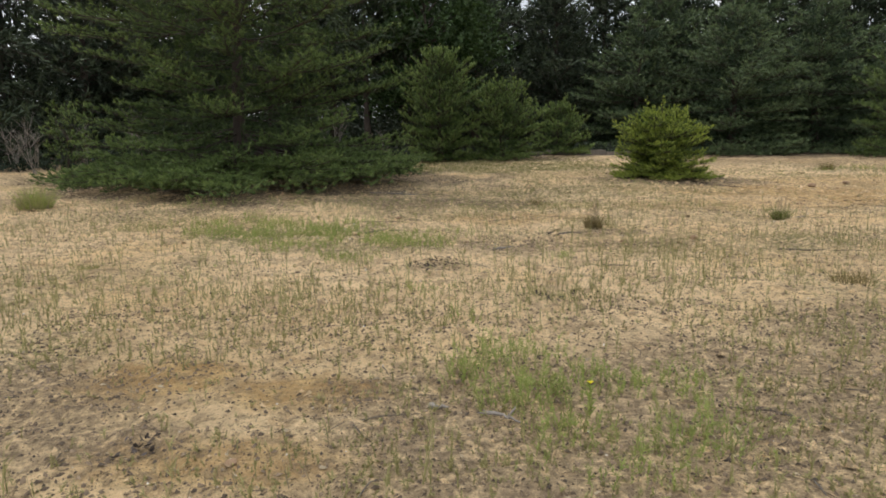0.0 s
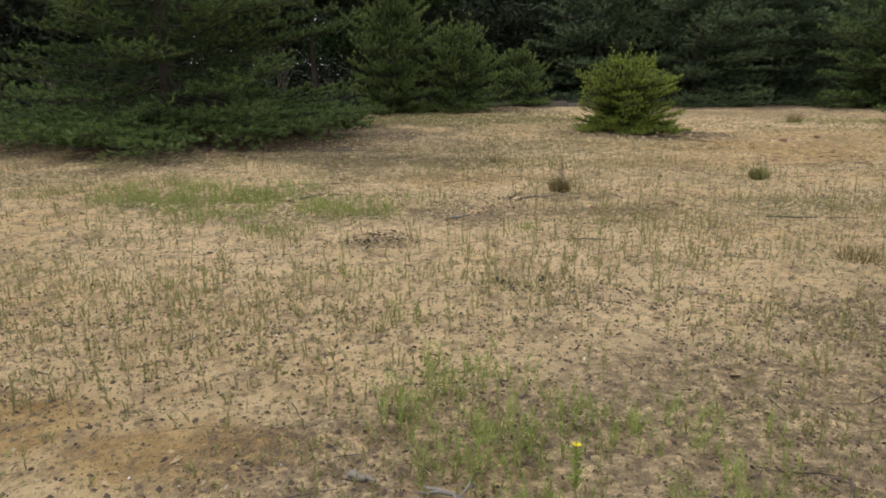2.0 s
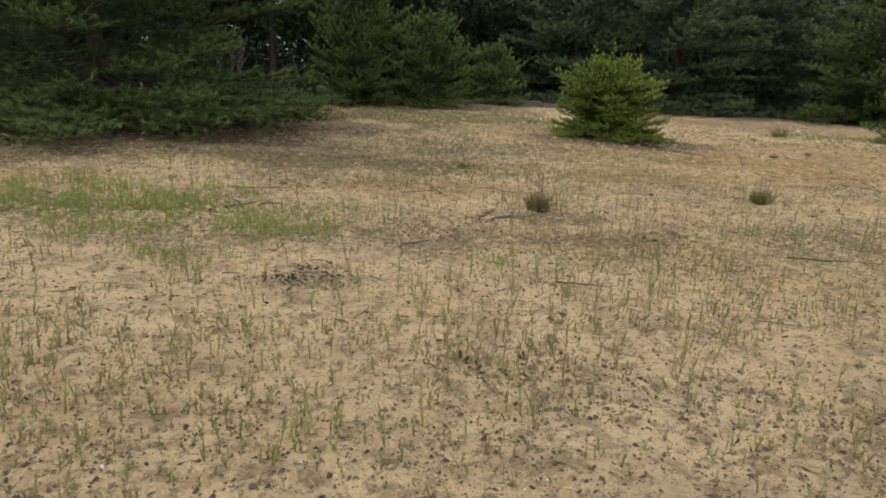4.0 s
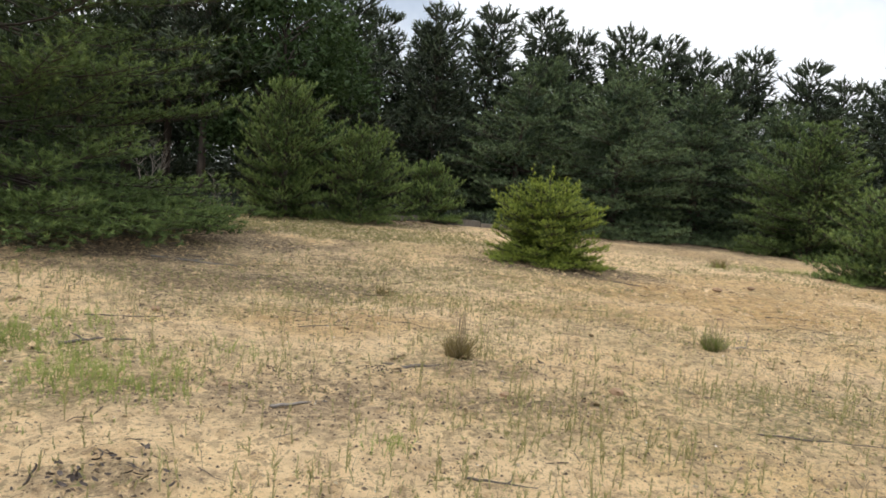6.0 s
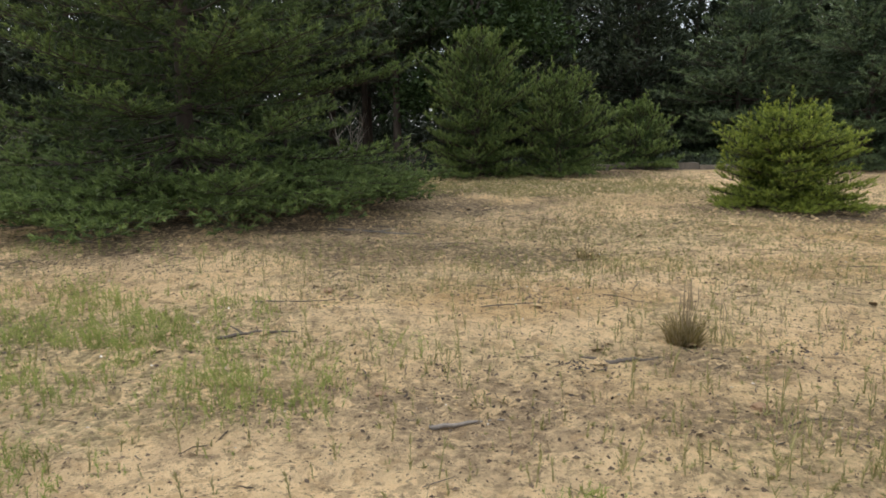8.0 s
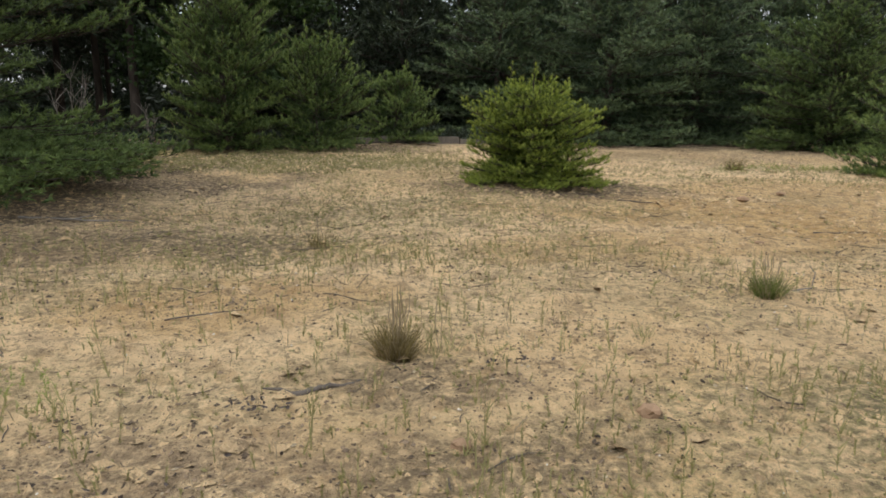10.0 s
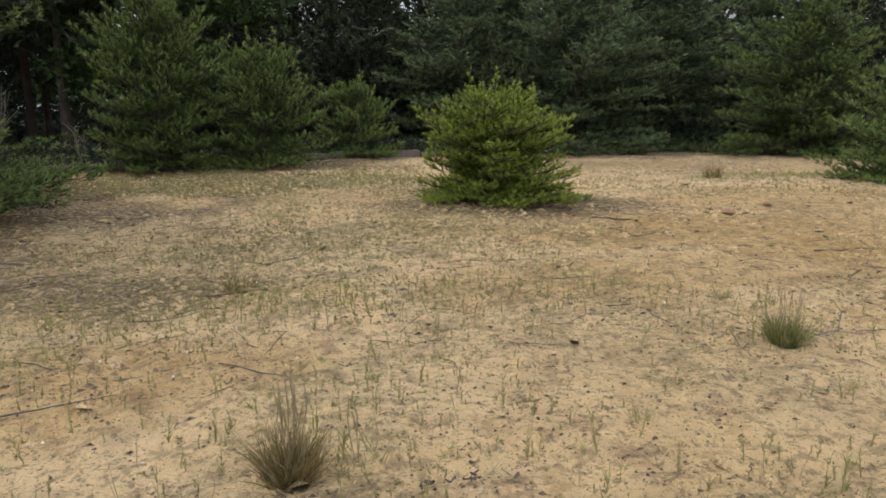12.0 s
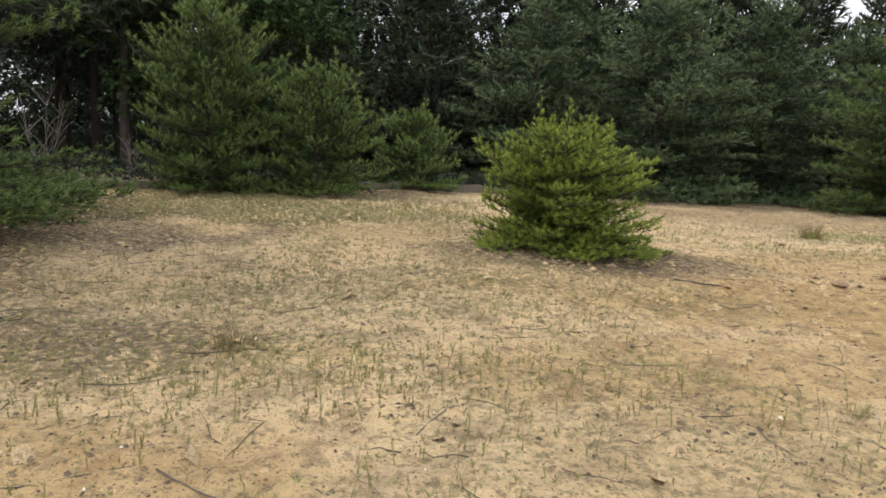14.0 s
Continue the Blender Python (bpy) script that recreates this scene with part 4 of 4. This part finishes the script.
def flower(x, y, h):
    """A yellow flower on a leafy stem."""
    rng = np.random.default_rng(103)
    plant = new("yellow_flower")
    plant.location = (x, y, float(land(x, y)))
    tagged(plant, "small yellow flower on a leafy green stem", "flower")
    v, f = tube([(0, 0, 0), (0.01, 0, h * 0.5), (0, 0, h)], (0.003, 0.0025, 0.002), 4)
    mesh_object("stem", v, f, GRASS, plant)
    z = np.linspace(0.02, h * 0.9, 14)
    lv = blades(rng, np.stack([0 * z, 0 * z, z], -1), np.tile([[0, 0, 1.0]], (14, 1)), np.full(14, 0.07), np.full(14, 0.012), 3, 1.2, 0.2, 0.8)
    mesh_object("leaves", lv[0], lv[1], GRASS, plant)
    bm = bmesh.new()
    bmesh.ops.create_uvsphere(bm, u_segments=6, v_segments=4, radius=0.007)
    bmesh.ops.translate(bm, vec=(0, 0, h), verts=bm.verts)
    part("centre", bm, YELLOW, plant)
    for q in range(8):
        a = q * math.pi / 4
        d, e = np.array([math.cos(a), math.sin(a), 0.35]), np.array([-math.sin(a), math.cos(a), 0]) * 0.005
        o = np.array([0, 0, h])
        mesh_object("petal", np.stack([o, o + d * 0.012 + e, o + d * 0.02, o + d * 0.012 - e]), np.array([[0, 1, 2, 3]]), YELLOW, plant)


flower(0.74, 3.24, 0.2)


def chips(name, label, material, rng, x, y, size, flat, category, lift=0.3):
    """Small angular crumbs lying on the sand, in one mesh: each a bent four-sided flake with depth."""
    n = len(x)
    c = np.stack([x, y, land(x, y)], -1)
    a = rng.random(n) * 6.283
    u = np.stack([np.cos(a), np.sin(a), rng.normal(size=n) * 0.2], -1) * size[:, None]
    w = np.stack([-np.sin(a), np.cos(a), rng.normal(size=n) * 0.3], -1) * (size * rng.uniform(0.3, 0.75, n))[:, None]
    up = np.array([0, 0, 1.0]) * (size * flat)[:, None]
    top = c + up * (1 + lift)
    v = np.stack([c - u, c + w * 0.9, c + u * 0.9, c - w, top + u * rng.uniform(-0.4, 0.4, (n, 1)), c - up], 1).reshape(-1, 3)
    k = np.arange(n)[:, None] * 6
    f = np.concatenate([k + np.array([q]) for q in ([0, 1, 4], [1, 2, 4], [2, 3, 4], [3, 0, 4])])
    return tagged(mesh_object(name, v, f, material), label, category, kind="stuff")


def chip_chance(x, y):
    return np.clip(0.16 + 0.5 * smooth(0.42, 0.72, value_noise(x, y, 0.8, 41)) + litter_shade_map(x, y) * 1.1, 0, 1)


rng = np.random.default_rng(72)
x, y = ground_points(rng, 60000, -6, 8, 1.6, 12.5, chip_chance)
chips("bark_chips", "dark crumbs of bark and dead leaf on sand", CHIP, rng, x, y, np.minimum(0.022, np.exp(rng.normal(size=len(x)) * 0.65) * 0.0078), 0.5, "litter")
x, y = ground_points(rng, 26000, -3.2, 4.5, 1.6, 5.6, lambda x, y: np.clip(0.2 + 0.6 * smooth(0.35, 0.65, value_noise(x, y, 0.5, 43)), 0, 1))
chips("leaf_crumbs", "brown crumbs and clods strewn over trodden sand", CHIP, rng, x, y, np.minimum(0.022, np.exp(rng.normal(size=len(x)) * 0.55) * 0.0085), 0.6, "litter")
x, y = ground_points(rng, 20000, -11, 15, 11, 25, lambda x, y: np.clip(chip_chance(x, y) + 0.12, 0, 1))
chips("bark_chips", "dark crumbs of bark under and before the pines", CHIP, rng, x, y, np.minimum(0.035, np.exp(rng.normal(size=len(x)) * 0.5) * 0.016), 0.4, "litter")
x, y = ground_points(rng, 1500, -4, 7, 1.8, 11, chip_chance)
chips("leaf_flakes", "grey and tan flakes of old leaves on sand", STRAW, rng, x, y, np.minimum(0.03, np.exp(rng.normal(size=len(x)) * 0.4) * 0.015), 0.25, "litter", 0.8)
x, y = ground_points(rng, 2200, -6, 10, 1.6, 15, lambda x, y: 0.2 + 0.6 * smooth(0.4, 0.7, value_noise(x, y, 1.5, 42)))
chips("pebbles", "small pale pebbles scattered over the sand", PEBBLE, rng, x, y, np.exp(rng.normal(size=len(x)) * 0.45) * 0.0065, 0.6, "pebbles")


x, y = ground_points(rng, 13000, -8, 14, 8.5, 22, lambda x, y: 0.25 + 0.6 * smooth(0.4, 0.7, value_noise(x, y, 1.1, 45)))
chips("sand_lumps", "small lumps and kicked-up ridges of dry sand", SAND, rng, x, y, np.minimum(0.09, np.exp(rng.normal(size=len(x)) * 0.5) * 0.036), 0.42, "sand lumps", 0.2)
x, y = ground_points(rng, 9000, -5, 7, 1.8, 9, lambda x, y: 0.2 + 0.6 * smooth(0.4, 0.7, value_noise(x, y, 0.8, 46)))
chips("sand_lumps", "small crumbs and lumps of trodden sand", SAND, rng, x, y, np.minimum(0.05, np.exp(rng.normal(size=len(x)) * 0.5) * 0.017), 0.5, "sand lumps", 0.2)
x, y = ground_points(rng, 5200, -3, 4.2, 2.0, 9.8, lambda x, y: np.clip(0.04 + 0.6 * smooth(0.5, 0.75, value_noise(x, y, 0.6, 44)) + 0.5 * litter_shade_map(x, y), 0, 1))
chips("dead_leaf_bits", "dark brown bits of dead leaf strewn over the sand", LEAFBIT, rng, x, y, np.minimum(0.024, np.exp(rng.normal(size=len(x)) * 0.4) * 0.011), 0.3, "litter", 0.9)


def twig_litter(rng, x, y, length):
    """Fine fallen twigs lying at random."""
    pieces = []
    for px, py, l in zip(x, y, length):
        a = rng.random() * 6.283
        s = np.linspace(-0.5, 0.5, 4)
        bend = rng.normal(size=4) * 0.05 * l
        qx, qy = px + np.cos(a) * s * l - np.sin(a) * bend, py + np.sin(a) * s * l + np.cos(a) * bend
        pieces.append(tube(np.stack([qx, qy, land(qx, qy) + 0.005], -1), 0.0034 * (0.5 + rng.random()) * np.array([0.9, 1.0, 0.8, 0.4]), 3))
    v, f = join(pieces)
    return tagged(mesh_object("twig_litter", v, f, TWIG), "fine fallen twigs strewn over the sand", "litter", kind="stuff")


x, y = ground_points(rng, 1500, -6, 10, 2, 18, lambda x, y: np.clip(0.35 + litter_shade_map(x, y), 0, 1))
twig_litter(rng, x, y, np.minimum(0.35, np.exp(rng.normal(size=len(x)) * 0.5) * 0.10))
x, y = ground_points(rng, 1300, -9, 11, 11.0, 19.5, lambda x, y: np.clip(0.25 + litter_shade_map(x, y), 0, 1))
twig_litter(rng, x, y, rng.uniform(0.2, 0.6, len(x)))


def stick(label, points, radius, material, forks=(), name="fallen_stick"):
    """A stick lying on the sand: its main piece and side forks as parts. points: (x, y, height over the sand)."""
    p = np.array([(a, b, float(land(a, b)) + c) for a, b, c in points])
    o = p[0].copy()
    thing = new(name)
    thing.location = o
    tagged(thing, label, "stick", "sticks on the sand")
    t = np.linspace(0, 1, len(p))
    fine = np.linspace(0, 1, 4 * len(p))
    q = np.stack([np.interp(fine, t, p[:, k]) for k in range(3)], -1) - o
    rg = np.random.default_rng(int(abs(o[0] * 977 + o[1] * 131)))
    q += rg.normal(size=q.shape) * radius * 0.25
    v, f = tube(q, radius * (1.0 - 0.65 * fine) * rg.uniform(0.85, 1.15, len(fine)), 7)
    mesh_object("branch", v, f, material, thing)
    for at, dx, dy, dz in forks:
        s = q[int(at * (len(q) - 1))]
        e = s + np.array([dx, dy, dz])
        v, f = tube(np.stack([s, (s + e) / 2 + rg.normal(size=3) * 0.01, e]), radius * np.array([0.6, 0.45, 0.2]), 5)
        mesh_object("fork", v, f, material, thing)


stick("weathered grey branch half sunk in sand", ((1.60, 9.50, 0.0), (1.74, 9.54, 0.004), (1.86, 9.58, 0.006), (2.02, 9.64, 0.0)), 0.024, TWIG, ((0.15, -0.16, 0.09, 0.01),))
stick("dark weathered stick lying on sand", ((-1.18, 9.88, 0.01), (-0.95, 9.98, 0.02), (-0.62, 10.06, 0.015)), 0.016, TWIG, ((0.4, -0.12, 0.06, 0.04),))
stick("thin crooked grey twig standing beside the tuft", ((5.78, 11.0, 0.0), (5.98, 11.02, 0.02), (6.02, 11.05, 0.14), (5.96, 11.06, 0.22)), 0.007, DRYWOOD)
stick("short piece of pale weathered wood", ((-0.10, 3.42, 0.012), (0.0, 3.33, 0.018)), 0.018, DRYWOOD)
stick("forked grey twig lying among herbs", ((0.18, 3.28, 0.02), (0.30, 3.20, 0.03), (0.37, 3.14, 0.01)), 0.012, DRYWOOD, ((0.3, -0.1, -0.03, 0.02), (0.6, 0.05, 0.07, 0.03), (0.5, 0.02, -0.1, 0.02)))
stick("slender dark branch on crusty sand", ((4.1, 8.1, 0.01), (4.5, 8.0, 0.015), (4.95, 7.82, 0.012)), 0.008, TWIG, ((0.5, 0.1, 0.08, 0.02),))
stick("flat grey stick on bare sand", ((0.62, 8.45, 0.008), (0.85, 8.50, 0.012), (1.02, 8.55, 0.008)), 0.013, DRYWOOD)
stick("thin dry branch on bare sand", ((1.75, 7.35, 0.01), (1.95, 7.25, 0.015), (2.12, 7.2, 0.01)), 0.008, TWIG, ((0.6, 0.05, 0.08, 0.02),))
stick("crooked dark twig on bare sand", ((-1.3, 10.9, 0.006), (-0.9, 11.0, 0.012), (-0.4, 11.2, 0.006)), 0.009, TWIG)
stick("long thin twig on the sand", ((1.0, 11.4, 0.002), (1.3, 11.36, 0.006), (1.75, 11.55, 0.002)), 0.006, TWIG)
stick("thin dark twig on the sand", ((0.75, 10.95, 0.002), (1.1, 10.98, 0.006), (1.35, 11.1, 0.002)), 0.006, TWIG)
stick("dark twig under the lone pine", ((6.5, 15.9, 0.01), (6.9, 15.7, 0.02), (7.3, 15.6, 0.01)), 0.013, TWIG, ((0.4, 0.1, 0.12, 0.02),))
stick("long grey branch before the pine skirts", ((-1.6, 14.9, 0.01), (-0.9, 14.8, 0.02), (-0.2, 14.9, 0.01)), 0.016, DRYWOOD, ((0.5, 0.2, 0.14, 0.03),))
stick("thin dark branch on yellow sand", ((8.1, 13.6, 0.005), (8.35, 13.47, 0.01), (8.6, 13.5, 0.012), (8.75, 13.42, 0.006)), 0.009, TWIG, ((0.4, 0.1, 0.12, 0.02),))


def leaf_heap(label, cx, cy, rx, ry, count, size, seed):
    """A heap of dead curled leaves: each leaf a bent blade of its own."""
    rng = np.random.default_rng(seed)
    heap = new("leaf_heap")
    heap.location = (cx, cy, float(land(cx, cy)))
    tagged(heap, label, "dead leaves", "heaps of dead leaves")
    for k in range(count):
        px, py = rng.normal() * rx * 0.5, rng.normal() * ry * 0.5
        s = size * rng.uniform(0.5, 1.3)
        us, ws = np.linspace(-1, 1, 5), np.array([-1.0, 0.0, 1.0])
        g, w = np.meshgrid(us, ws)
        wide = 0.5 * s * np.sqrt(np.maximum(0.03, 1 - g ** 2))
        curl = rng.uniform(0.2, 0.8)
        local = np.stack([g * s, w * wide, curl * s * (w ** 2) * 0.5 + curl * 0.4 * s * g ** 2], -1).reshape(-1, 3)
        turn = np.array(Euler((rng.normal() * 0.5, rng.normal() * 0.5, rng.random() * 6.283)).to_matrix())
        v = local @ turn.T + np.array([px, py, float(land(cx + px, cy + py) - land(cx, cy)) + 0.012 + 0.02 * rng.random()])
        i = np.arange(15).reshape(3, 5)
        f = np.stack([i[:-1, :-1], i[:-1, 1:], i[1:, 1:], i[1:, :-1]], -1).reshape(-1, 4)
        mesh_object("leaf", v, f, DARKLEAF, heap)


leaf_heap("heap of dark dead leaves and twigs", -0.12, 7.24, 0.42, 0.24, 60, 0.022, 111)
leaf_heap("heap of black dead leaves on sand", 1.46, 9.36, 0.17, 0.12, 34, 0.015, 112)
leaf_heap("single curled black leaves on sand", 0.66, 9.31, 0.10, 0.10, 8, 0.018, 113)
leaf_heap("scattered black curled leaves on sand", 0.9, 8.9, 0.9, 0.4, 40, 0.014, 114)
leaf_heap("dead dark plant lying on sand", 2.93, 9.72, 0.2, 0.1, 24, 0.015, 115)
leaf_heap("dark dead leaves at the clay stain", -1.45, 2.9, 0.16, 0.12, 26, 0.016, 116)
leaf_heap("dark dead leaves among low herbs", 0.86, 5.65, 0.4, 0.2, 20, 0.02, 118)
leaf_heap("few dark dead leaves on sand", 0.95, 9.95, 0.4, 0.25, 12, 0.015, 117)


def clod(x, y, s, seed, material, label):
    rng = np.random.default_rng(seed)
    bm = bmesh.new()
    bmesh.ops.create_icosphere(bm, subdivisions=2, radius=s)
    for v in bm.verts:
        v.co += Vector(rng.normal(size=3)) * s * 0.13
        v.co.z *= 0.55
    ob = part("clod", bm, material)
    ob.location = (x, y, float(land(x, y)) + s * 0.2)
    tagged(ob, label, "clod", "clods on the sand")


for k, (x, y, s) in enumerate(((8.75, 16.0, 0.09), (9.9, 16.6, 0.08), (-0.75, 11.4, 0.05), (3.4, 9.0, 0.06), (-1.0, 2.75, 0.03), (2.4, 8.85, 0.05), (0.3, 8.8, 0.03), (6.9, 13.0, 0.05), (2.45, 2.75, 0.03))):
    clod(x, y, s, 120 + k, CLAY, "red-brown lump of clay on the sand")
